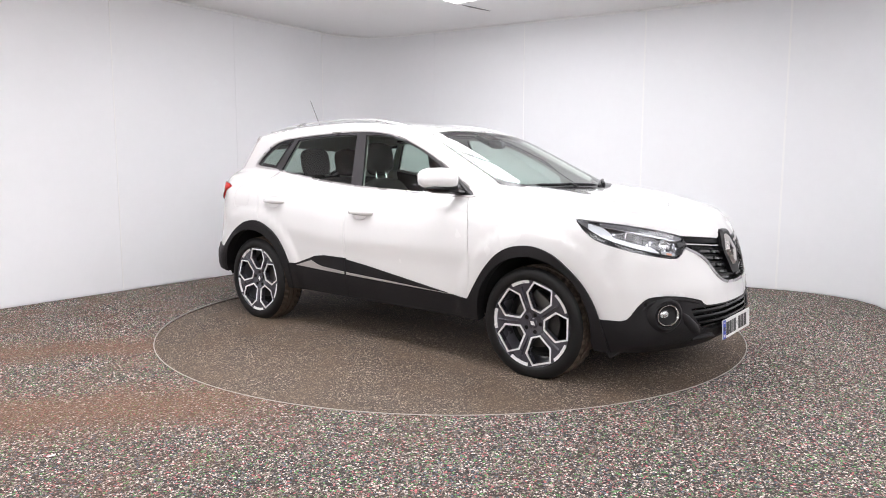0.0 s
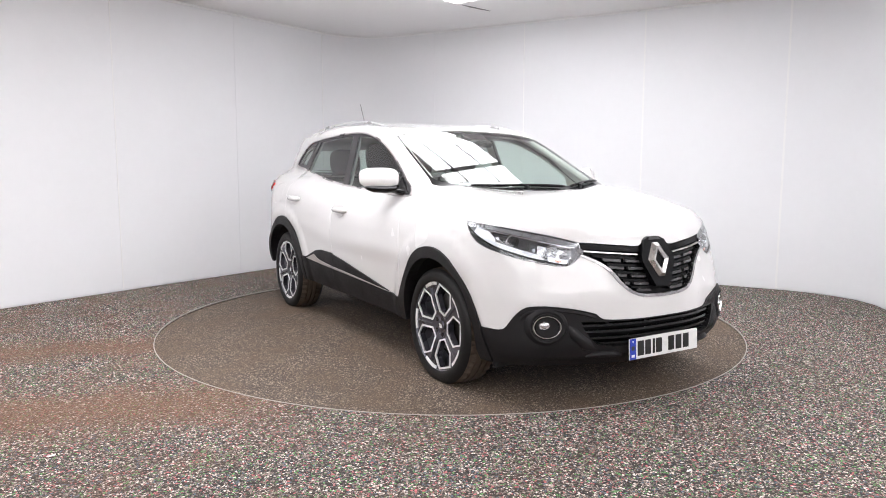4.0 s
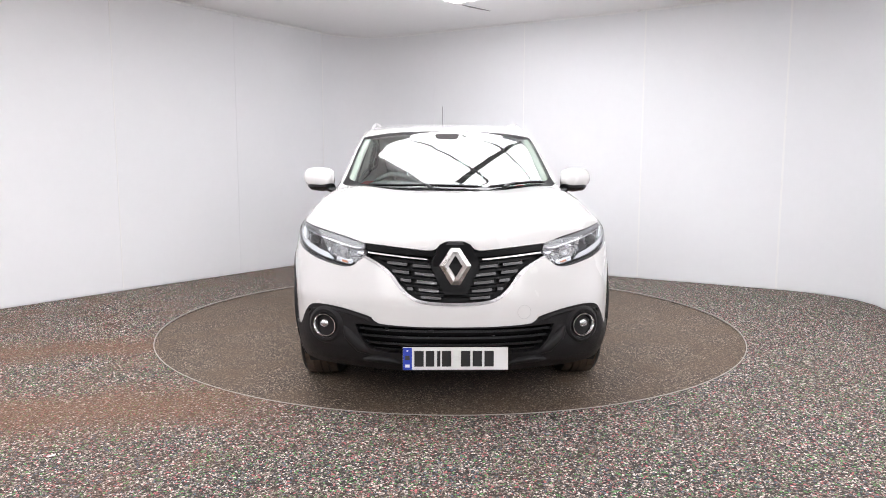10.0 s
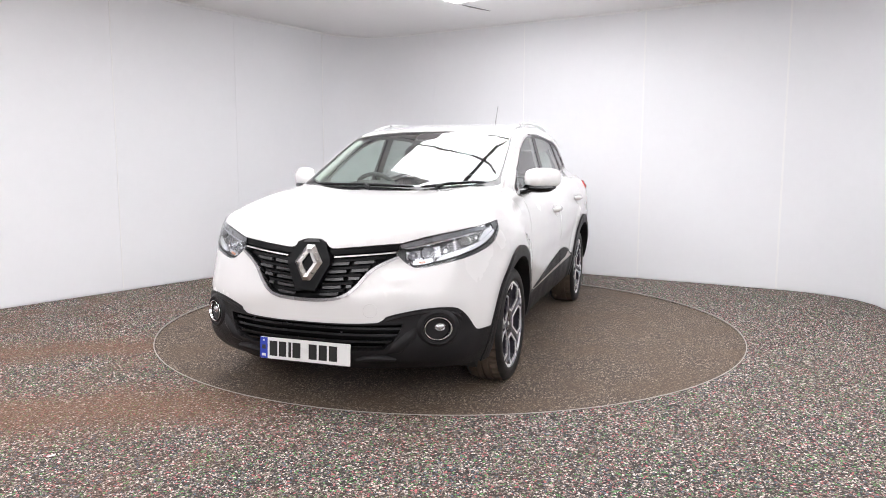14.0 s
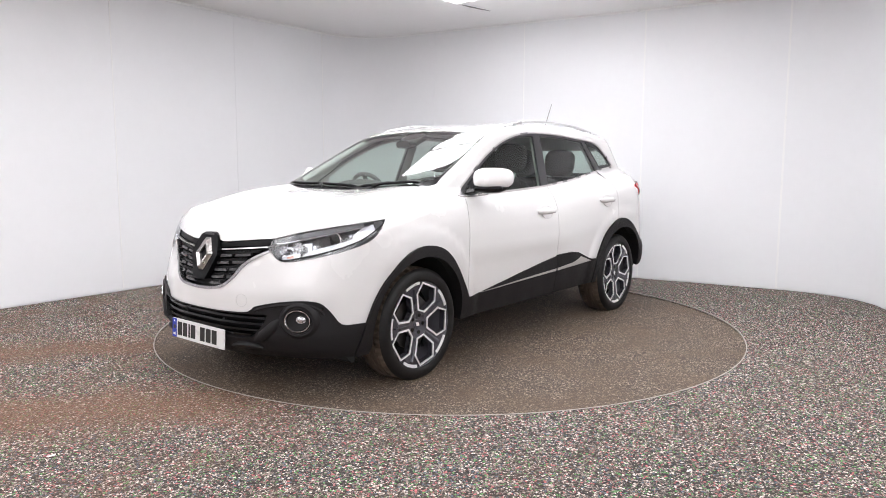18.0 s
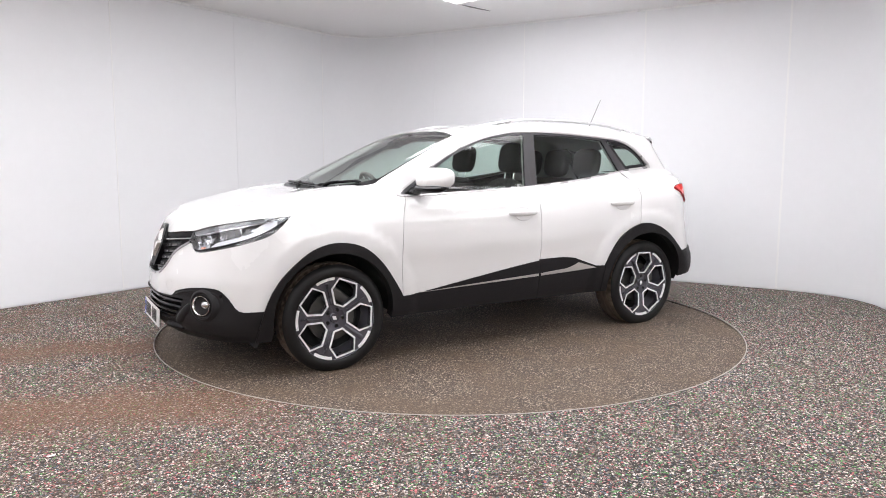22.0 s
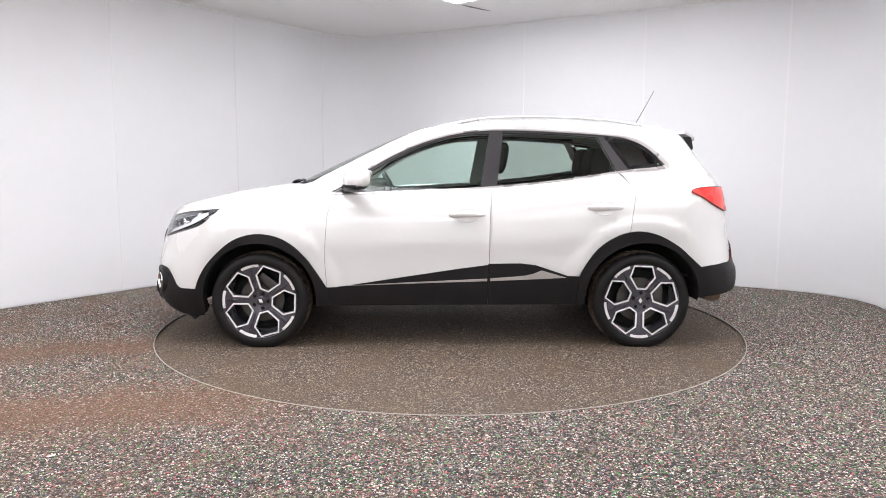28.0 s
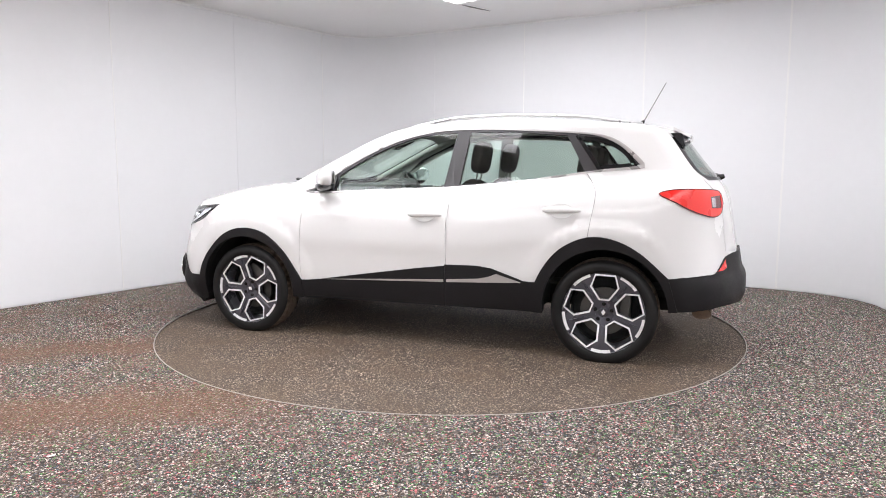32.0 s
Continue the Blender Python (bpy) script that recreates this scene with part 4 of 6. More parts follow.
for sd in (LEFT, RIGHT):
    panel("front_wing", band, "wing", M["paint"], car, sd)
    panel("rear_quarter", band, "quarter", M["paint"], car, sd)
    panel("side_frame", band, "side_frame", M["paint"], car, sd)
    fd = panel("front_door", band, "door_front", M["paint"], car, sd)
    rd = panel("rear_door", band, "door_rear", M["paint"], car, sd)
    panel("door_trim", band, "sill_front", M["cladding"], fd, sd, .010, .04, "black grained lower door trim")
    panel("door_trim", band, "sill_rear", M["cladding"], rd, sd, .010, .04, "black grained lower door trim")
    panel("chrome_strip", band, "chrome_front", M["strip"], fd, sd, .014, .02, "thin satin silver strip")
    panel("chrome_strip", band, "chrome_rear", M["strip"], rd, sd, .014, .02, "tapered satin silver strip")
    panel("wheel_arch_trim", band, "arch_front", M["cladding"], car, sd, .016, .07, "black grained wheel arch trim")
    panel("wheel_arch_trim", band, "arch_rear", M["cladding"], car, sd, .016, .07, "black grained wheel arch trim")
    panel("window_trim", band, "window_trim", M["moulding"], car, sd, .004, .016, "slim bright window moulding")
    panel("pillar_cover", band, "window_frame", M["pillar"], car, sd, -.002, .016, "dark pillar covers between side windows")
    panel("window", band, "pane_front", M["glass_front"], fd, sd, -.005, .004, "green-tinted front door glass").visible_shadow = False
    panel("window", band, "pane_rear", M["glass_rear"], rd, sd, -.005, .004, "darker tinted rear door glass").visible_shadow = False
    panel("quarter_border", band, "quarter_frit", M["black"], car, sd, -.004, .006, "black printed border of the quarter glass")
    panel("quarter_window", band, "pane_quarter", M["glass_quarter"], car, sd, -.005, .004, "darker tinted quarter glass").visible_shadow = False
    panel("rear_reflector", band, "reflector", M["red"], car, sd, .012, .03, "small red bumper reflector")
for k in range(1, band.gaps + 1):
    for sd in (LEFT, RIGHT):
        panel("panel_gap", band, "gap_%d" % k, M["gap"], car, sd, -.005, 0, "shaded gap between body panels")
# dark inner shell that closes the joints
panel("inner_shell", band, ("wing", "quarter", "door_front", "door_rear", "front_bumper", "tailgate", "gap_1", "gap_2", "gap_3", "gap_4", "sill_front", "sill_rear", "chrome_front", "chrome_rear", "bumper_cladding", "rear_cladding"), M["liner"], car, BOTH, -.030, 0, "dark inner body shell")

# ---- lamps ----
LAMP_IN, LAMP_OUT = 2.300, 1.640
lamp_zt = curve([(0, .842), (.2, .874), (.45, .906), (.7, .930), (1, .948)])
lamp_zb = curve([(0, .802), (.06, .760), (.13, .737), (.3, .755), (.5, .785), (.75, .838), (1, .935)])


def lamp_at(u, w):
    u, w = np.asarray(u, float), np.asarray(w, float)
    s = LAMP_IN + (LAMP_OUT - LAMP_IN) * u
    return np.c_[s, lamp_zb(u) + (lamp_zt(u) - lamp_zb(u)) * w]


def lamp_strip(bm, us, w0, w1, lift, thick, sg):
    """A ribbon inside a headlamp; w0 and w1 are its edges along us."""
    n = len(us)
    rows = []
    for w, l in ((w0, lift), (w1, lift), (w1, lift - thick), (w0, lift - thick)):
        p = band_solve(lamp_at(us, np.broadcast_to(w, (n,))))
        p = p + normals_at(p) * l
        rows.append([bm.verts.new((q[0], q[1] * sg, q[2])) for q in p])
    for i in range(n - 1):
        for k in range(4):
            a, b = rows[k], rows[(k + 1) % 4]
            bm.faces.new((a[i], a[i + 1], b[i + 1], b[i]))
    bm.faces.new([r[0] for r in rows])
    bm.faces.new([r[-1] for r in rows])


def lamp_frame(u, w, lift):
    p = band_solve(lamp_at([u], [w]))
    n = normals_at(p)[0]
    return Vector(p[0] + n * lift), Vector(n)


def headlamp(sg):
    sd = (sg,)
    lens = panel("headlamp", band, "headlamp", M["lens"], car, sd, .001, .003, "clear headlamp with pale light guides and dark bezel")
    lens.visible_shadow = False
    panel("bucket", band, "headlamp", M["lamp_dark"], lens, sd, -.060, -.056, "silvery grey lamp housing")
    u = np.linspace(.03, .80, 26)
    bm = bmesh.new()
    lamp_strip(bm, u, .80, .985, -.010, .02, sg)
    part("brow", bm, M["lamp_brow"], lens, "smoky grey upper bezel")
    bm = bmesh.new()
    lamp_strip(bm, np.linspace(.06, .86, 26), .72, .765, -.008, .012, sg)
    part("light_guide", bm, M["lamp_inner"], lens, "pale upper light strip")
    bm = bmesh.new()
    uu = np.linspace(.30, .90, 24)
    lamp_strip(bm, uu, .07, np.interp(uu, [.3, .36, .7, .9], [.12, .25, .28, .40]), -.008, .012, sg)
    part("light_guide", bm, M["drl"], lens, "pale lower daytime light strip")
    bm = bmesh.new()
    uu = np.linspace(.70, .925, 10)
    lamp_strip(bm, uu, np.interp(uu, [.70, .925], [.30, .10]), np.interp(uu, [.70, .80, .925], [.42, .80, .80]), -.014, .012, sg)
    part("light_guide", bm, M["drl"], lens, "pale outer end of the daytime light")
    bm = bmesh.new()
    lamp_strip(bm, np.linspace(.90, .99, 6), .05, .95, -.006, .01, sg)
    part("bezel", bm, M["lamp_dark"], lens)
    bm = bmesh.new()
    lamp_strip(bm, np.linspace(.10, .99, 30), -.01, .055, .001, .012, sg)
    part("lower_edge", bm, M["black"], lens, "black lower lamp edge")
    bm = bmesh.new()
    lamp_strip(bm, np.linspace(.42, .70, 12), np.interp(np.linspace(.42, .70, 12), [.42, .5, .62, .70], [.36, .30, .30, .36]), .70, -.040, .01, sg)
    part("bowl", bm, M["pillar"], lens, "dark bowl round the projector")
    # projector
    o, n = lamp_frame(.56, .50, -.030)
    d = Vector((n.x + .5, n.y * .5, n.z * .3)).normalized()
    flip = Matrix.Diagonal((1, sg, 1, 1))
    turn = Matrix.Translation(o) @ d.to_track_quat("Z", "Y").to_matrix().to_4x4()
    bm = bmesh.new()
    lathe(bm, [(.026, -.05), (.034, 0), (.037, .010), (.033, .013), (.030, .004)], 28, "Z")
    bmesh.ops.transform(bm, matrix=flip @ turn, verts=bm.verts)
    part("projector_ring", bm, M["chrome"], lens, "bright projector ring")
    bm = bmesh.new()
    lathe(bm, [(.0305, .0), (.028, .012), (.02, .020), (.010, .0245), (.0005, .026)], 24, "Z")
    bmesh.ops.transform(bm, matrix=flip @ turn, verts=bm.verts)
    part("projector_lens", bm, M["black"], lens, "dark glossy projector lens")
    # reflector blocks by the inner end
    for u0, u1, w0, w1, l in ((.36, .415, .28, .62, -.036), (.66, .715, .38, .64, -.030)):
        bm = bmesh.new()
        lamp_strip(bm, np.linspace(u0, u1, 4), w0, w1, l, .025, sg)
        part("reflector", bm, M["lamp_dark"], lens, "smoky reflector block")
        bm = bmesh.new()
        lamp_strip(bm, np.linspace(u0 + .012, u1 - .02, 4), w0 + .04, w0 + .17, l + .004, .02, sg)
        part("reflector_step", bm, M["lamp_inner"], lens, "bright reflector step")
    bm = bmesh.new()
    lamp_strip(bm, np.linspace(.07, .35, 8), .26, .66, -.052, .01, sg)
    part("reflector", bm, M["lamp_inner"], lens, "bright inner reflector")
    for u, w, r in ((.245, .47, .036), (.125, .46, .024)):
        # faceted main-beam bowls beside the projector
        o, n = lamp_frame(u, w, -.026)
        d = Vector((n.x + .5, n.y * .5, n.z * .3)).normalized()
        place = flip @ Matrix.Translation(o) @ d.to_track_quat("Z", "Y").to_matrix().to_4x4()
        bm = bmesh.new()
        lathe(bm, [(r, .012), (r * 1.06, .010), (r * .92, .004), (r * .75, -.008), (r * .45, -.018), (.004, -.022)], 14, "Z")
        bmesh.ops.transform(bm, matrix=place, verts=bm.verts)
        part("reflector_bowl", bm, M["lamp_inner"], lens, "bright faceted reflector bowl", smooth=False)
        bm = bmesh.new()
        lathe(bm, [(.007, -.020), (.007, -.002), (.004, .002), (.0005, .003)], 12, "Z")
        bmesh.ops.transform(bm, matrix=place, verts=bm.verts)
        part("bulb", bm, M["drl"], lens)
    bm = bmesh.new()
    lamp_strip(bm, np.linspace(.12, .27, 6), .08, .24, -.016, .02, sg)
    part("reflector", bm, M["lamp_inner"], lens)
    bm = bmesh.new()
    lamp_strip(bm, np.linspace(.165, .215, 5), .10, .18, -.012, .01, sg)
    part("indicator", bm, M["amber"], lens, "small amber indicator")
    return lens


headlamp(1)
headlamp(-1)

TAIL_LAMPS = []
for sd in (LEFT, RIGHT):
    tl = panel("tail_lamp", band, "tail_lamp", M["red"], car, sd, .013, .03, "glossy red tail lamp")
    panel("dark_lens", band, "tail_dark", M["smoke"], tl, sd, .011, .02, "dark red inner lens")
    TAIL_LAMPS.append(tl)
    panel("reversing_light", band, "tail_clear", M["lamp_inner"], tl, sd, .012, .01, "clear silvery reversing light")

# ---- grille and badge ----
grille = panel("grille", band, "grille", M["grille"], car, BOTH, -.045, -.043, "black grille with layered slats")


def face_strip(bm, ys, z0, z1, lift, thick):
    """A bar across the car's face between two heights."""
    rows = []
    for z, l in ((z0, lift), (z1, lift), (z1, lift - thick), (z0, lift - thick)):
        zz = np.broadcast_to(z, ys.shape)
        p = on_front(np.c_[np.abs(ys), zz])
        rows.append([bm.verts.new((q[0] + l, y, q[2])) for q, y in zip(p, ys)])
    n = len(ys)
    for i in range(n - 1):
        for k in range(4):
            a, b = rows[k], rows[(k + 1) % 4]
            bm.faces.new((a[i], a[i + 1], b[i + 1], b[i]))
    bm.faces.new([r[0] for r in rows])
    bm.faces.new([r[-1] for r in rows])


def grille_half(z):
    return float(np.interp(z, [.572, .582, .602, .645, .708, .752, .792], [.10, .16, .215, .265, .315, .375, .455]))


def slat_z(y, zc):
    """Slats climb outwards, in step with the bonnet's edge."""
    return zc + .085 * np.maximum(np.abs(y) - .09, 0)


def slat_end(zc):
    y = .44
    while y > .1 and grille_half(float(slat_z(y, zc)) - .012) < y + .012:
        y -= .004
    return y


for row, zc in enumerate((.752, .714, .676, .638, .604)):
    hw = slat_end(zc)
    bm = bmesh.new()
    ys = np.linspace(-hw, hw, 37)
    face_strip(bm, ys, slat_z(ys, zc) - .004, slat_z(ys, zc) + .008, -.018, .022)
    part("slat", bm, M["grille"], grille, "gloss black slat")
    for sg in (1, -1):
        y = .112 - .010 * row
        while y + .03 < hw:
            w = min(.100, hw - y - .006)
            ys = np.linspace(y, y + w, 5)
            bm = bmesh.new()
            lo, hi = slat_z(ys - .02, zc) - .0175, slat_z(ys + .02, zc) - .0075
            face_strip(bm, ys * sg, lo, hi, np.array(-.012), .014)
            part("insert", bm, M["insert"], grille, "grey insert under a slat")
            y += .128
bm = bmesh.new()
face_strip(bm, np.linspace(-.455, .455, 41), np.interp(np.abs(np.linspace(-.455, .455, 41)), [.1, .455], [.790, .818]), np.interp(np.abs(np.linspace(-.455, .455, 41)), [0, .1, .23, .455], [.815, .815, .824, .846]), -.010, .03)
part("upper_bar", bm, M["grille"], grille, "gloss black upper bar")
for sg in (1, -1):
    ys = np.linspace(.135, .44, 14) * sg
    bm = bmesh.new()
    lo = np.interp(np.abs(ys), [.13, .44], [.776, .803])
    face_strip(bm, ys, lo, lo + .0065, .000, .012)
    part("chrome_strip", bm, M["satin"], grille, "thin bright strip beside the badge")

SHIELD = [(-.045, .866), (.045, .866), (.078, .852), (.118, .775), (.122, .745), (.055, .612), (-.055, .612), (-.122, .745), (-.118, .775), (-.078, .852)]
nose_x = lambda z: 2.225 if z < .6 else float(nose(z))


def on_nose(u, v, h):
    return (nose_x(v) + .012 + h, u, v)


bm = bmesh.new()
slab(bm, SHIELD, .035, on_nose)
part("badge_plate", bm, M["grille"], grille, "gloss black shield behind the badge", smooth=False)
bm = bmesh.new()
slab(bm, [(-.036, .864), (.036, .864), (.046, .852), (-.046, .852)], .01, lambda u, v, h: (nose_x(v) + .0165 + h, u, v))
part("badge_cap", bm, M["pillar"], grille, "dark cap on the shield", smooth=False)
bm = bmesh.new()
out_d = [(0.022, .838), (.080, .752), (.022, .660), (-.022, .660), (-.080, .752), (-.022, .838)]
in_d = [(0.001, .802), (.034, .750), (.001, .700), (-.001, .700), (-.034, .750), (-.001, .802)]
mid_d = [(.5 * (a + c), .5 * (b + d)) for (a, b), (c, d) in zip(out_d, in_d)]
rings = []
for ring, h in ((out_d, .012), (mid_d, .030), (in_d, .022), (in_d, .010)):
    rings.append([bm.verts.new((nose_x(v) + h, u, v)) for u, v in ring])
for a, b in zip(rings, rings[1:]):
    for i in range(6):
        bm.faces.new((a[i], a[(i + 1) % 6], b[(i + 1) % 6], b[i]))
part("badge", bm, M["satin"], grille, "satin silver hollow diamond badge", smooth=False)

low_grille = panel("lower_grille", band, "low_grille", M["grille"], car, BOTH, -.055, -.060, "black lower bumper grille")
for z, hw in ((.428, .53), (.396, .50), (.362, .45), (.334, .40)):
    bm = bmesh.new()
    face_strip(bm, np.linspace(-hw, hw, 31), z - .005, z + .007, -.008, .03)
    part("slat", bm, M["black"], low_grille, "black horizontal slat")
for sg in (1, -1):
    # the fin beside the fog lamp and the lower lip
    bm = bmesh.new()
    pts = [on_front([(y, z)])[0] for y, z in ((.40, .30), (.47, .335), (.53, .39), (.565, .44))]
    tube(bm, [(p[0] - .014, p[1] * sg, p[2]) for p in pts], [.016, .036, .036, .018], 14)
    part("bumper_fin", bm, M["cladding"], low_grille, "black fin beside the grille")
    bm = bmesh.new()
    pts = [on_front([(y, z)])[0] for y, z in ((.27, .262), (.32, .276), (.37, .280), (.42, .276), (.46, .268))]
    tube(bm, [(p[0] + .006, p[1] * sg, p[2]) for p in pts], [.014, .024, .028, .024, .012], 12, .8)
    part("bumper_lip", bm, M["cladding"], low_grille, "black moulded lower lip")
# ---- fog lamps ----
for sg in (1, -1):
    p = on_front([(.665, .430)])[0]
    d = Vector((1, .58 * sg, .05)).normalized()
    place = Matrix.Translation(Vector((p[0] + .017, p[1] * sg, p[2]))) @ d.to_track_quat("Z", "Y").to_matrix().to_4x4() @ Matrix.Diagonal((1.24, 1.0, 1.0, 1.0))
    bm = bmesh.new()
    lathe(bm, [(.054, -.03), (.0585, .004), (.0575, .010), (.0545, .010), (.051, .004), (.050, -.02)], 36, "Z")
    bmesh.ops.transform(bm, matrix=place, verts=bm.verts)
    fog = part("fog_lamp", bm, M["chrome"], car, "round fog lamp in a chrome ring")
    bm = bmesh.new()
    lathe(bm, [(.052, .000), (.046, -.012), (.030, -.018), (.0005, -.019)], 30, "Z")
    bmesh.ops.transform(bm, matrix=place, verts=bm.verts)
    part("bowl", bm, M["black"], fog, "black lamp bowl")
    bm = bmesh.new()
    lathe(bm, [(.058, -.012), (.062, .002), (.072, .004), (.086, -.006), (.098, -.035)], 40, "Z")
    bmesh.ops.transform(bm, matrix=place @ Matrix.Diagonal((1.0, 1.12, 1.0, 1.0)), verts=bm.verts)
    part("surround", bm, M["cladding"], fog, "black moulded surround")
    bm = bmesh.new()
    lathe(bm, [(.024, -.018), (.023, -.008), (.018, -.002), (.010, .002), (.0005, .003)], 24, "Z")
    bmesh.ops.transform(bm, matrix=place @ Matrix.Translation((.010 * sg, .006, 0)), verts=bm.verts)
    part("fog_lens", bm, M["lamp_inner"], fog, "bright domed fog lens")
    bm = bmesh.new()
    brow = on_front(spline([(.42, .470), (.50, .494), (.58, .508), (.66, .512), (.735, .496), (.765, .450)], .03))
    tube(bm, [(a[0] + .004, a[1] * sg, a[2]) for a in brow], [.004] + [.009] * (len(brow) - 2) + [.004], 8, 1.2)
    part("pocket_brow", bm, M["cladding"], fog, "black moulded brow over the lamp pocket")
    bm = bmesh.new()
    q, n = on_front([(.752, .492)])[0], Vector((.8, .6 * sg, 0))
    rod(bm, Vector((q[0], q[1] * sg, q[2])) - n * .01, Vector((q[0], q[1] * sg, q[2])) + n * .0095, .009, seg=16)
    part("parking_sensor", bm, M["black"], car, "small round parking sensor")

def thin_ring(name, pts3, parent, label, r=.0016, mat="joint"):
    """A fine closed joint line lying on the skin."""
    bm = bmesh.new()
    n = len(pts3)
    rows = []
    for i, p in enumerate(pts3):
        t = (Vector(pts3[(i + 1) % n]) - Vector(pts3[i - 1])).normalized()
        u = t.orthogonal().normalized()
        w = t.cross(u)
        rows.append((Vector(p), u, w))
    loops = []
    ref = rows[0][1]
    for p, u, w in rows:
        t = u.cross(w).normalized()
        ref = (ref - t * ref.dot(t)).normalized()
        s = t.cross(ref)
        loops.append([bm.verts.new(p + (ref * math.cos(a) + s * math.sin(a)) * r) for a in (2 * math.pi * k / 5 for k in range(5))])
    for i in range(n):
        a, b = loops[i], loops[(i + 1) % n]
        for k in range(5):
            bm.faces.new((a[k], a[(k + 1) % 5], b[(k + 1) % 5], b[k]))
    return part(name, bm, M[mat], parent, label)


for sg, lamp in zip((1, -1), TAIL_LAMPS):
    thin_ring("lamp_edge", [(p[0] + n[0] * .0125, (p[1] + n[1] * .0125) * sg, p[2] + n[2] * .0125) for p, n in zip(tail_out, normals_at(tail_out))], lamp, "thin black edge of the lamp", .0028, "black")
flap = []
for k in range(40):
    a = 2 * math.pi * k / 40
    c, s = math.cos(a), math.sin(a)
    flap.append((-1.455 + .095 * math.copysign(abs(c)**.5, c) + .02 * s, .995 + .088 * math.copysign(abs(s)**.5, s)))
thin_ring("fuel_flap", [(p[0], -p[1], p[2]) for p in on_side(flap)], car, "closed white fuel flap")
ring = [(.345 + .034 * math.cos(a), .520 + .034 * math.sin(a)) for a in (2 * math.pi * k / 28 for k in range(28))]
thin_ring("towing_eye_cover", [tuple(p) for p in on_front(ring)], car, "round white towing eye cover", .0009)

# ---- number plate, its characters as plain bars ----
plate_pose = pose(2.246, 0, .298, 0, -3, 0)
bm = bmesh.new()
box(bm, (.008, .52, .112), (0, 0, 0), None, .002)
bmesh.ops.transform(bm, matrix=plate_pose, verts=bm.verts)
plate = part("number_plate", bm, M["plate"], car, "white front number plate with blue end band", smooth=False)
bm = bmesh.new()
box(bm, (.001, .044, .110), (.0046, -.237, 0))
bmesh.ops.transform(bm, matrix=plate_pose, verts=bm.verts)
part("blue_band", bm, M["plate_blue"], plate, "blue band with pale marks", smooth=False)
for zz, hh, ww in ((-.036, .014, .022), (.005, .022, .022)):
    bm = bmesh.new()
    box(bm, (.001, ww, hh), (.0054, -.237, zz))
    bmesh.ops.transform(bm, matrix=plate_pose, verts=bm.verts)
    part("band_mark", bm, M["plate"] if zz < 0 else M["pillar"], plate, smooth=False)
for y, w in ((-.180, .046), (-.126, .042), (-.083, .016), (-.044, .046), (.050, .046), (.108, .046), (.166, .046)):
    bm = bmesh.new()
    box(bm, (.001, w, .078), (.0046, y, 0))
    bmesh.ops.transform(bm, matrix=plate_pose, verts=bm.verts)
    part("plate_bar", bm, M["ink"], plate, smooth=False)
for y in (-.237, .245):
    bm = bmesh.new()
    rod(bm, (.003, y, .040), (.007, y, .040), .005, seg=12)
    bmesh.ops.transform(bm, matrix=plate_pose, verts=bm.verts)
    part("screw_cap", bm, M["plate"], plate)

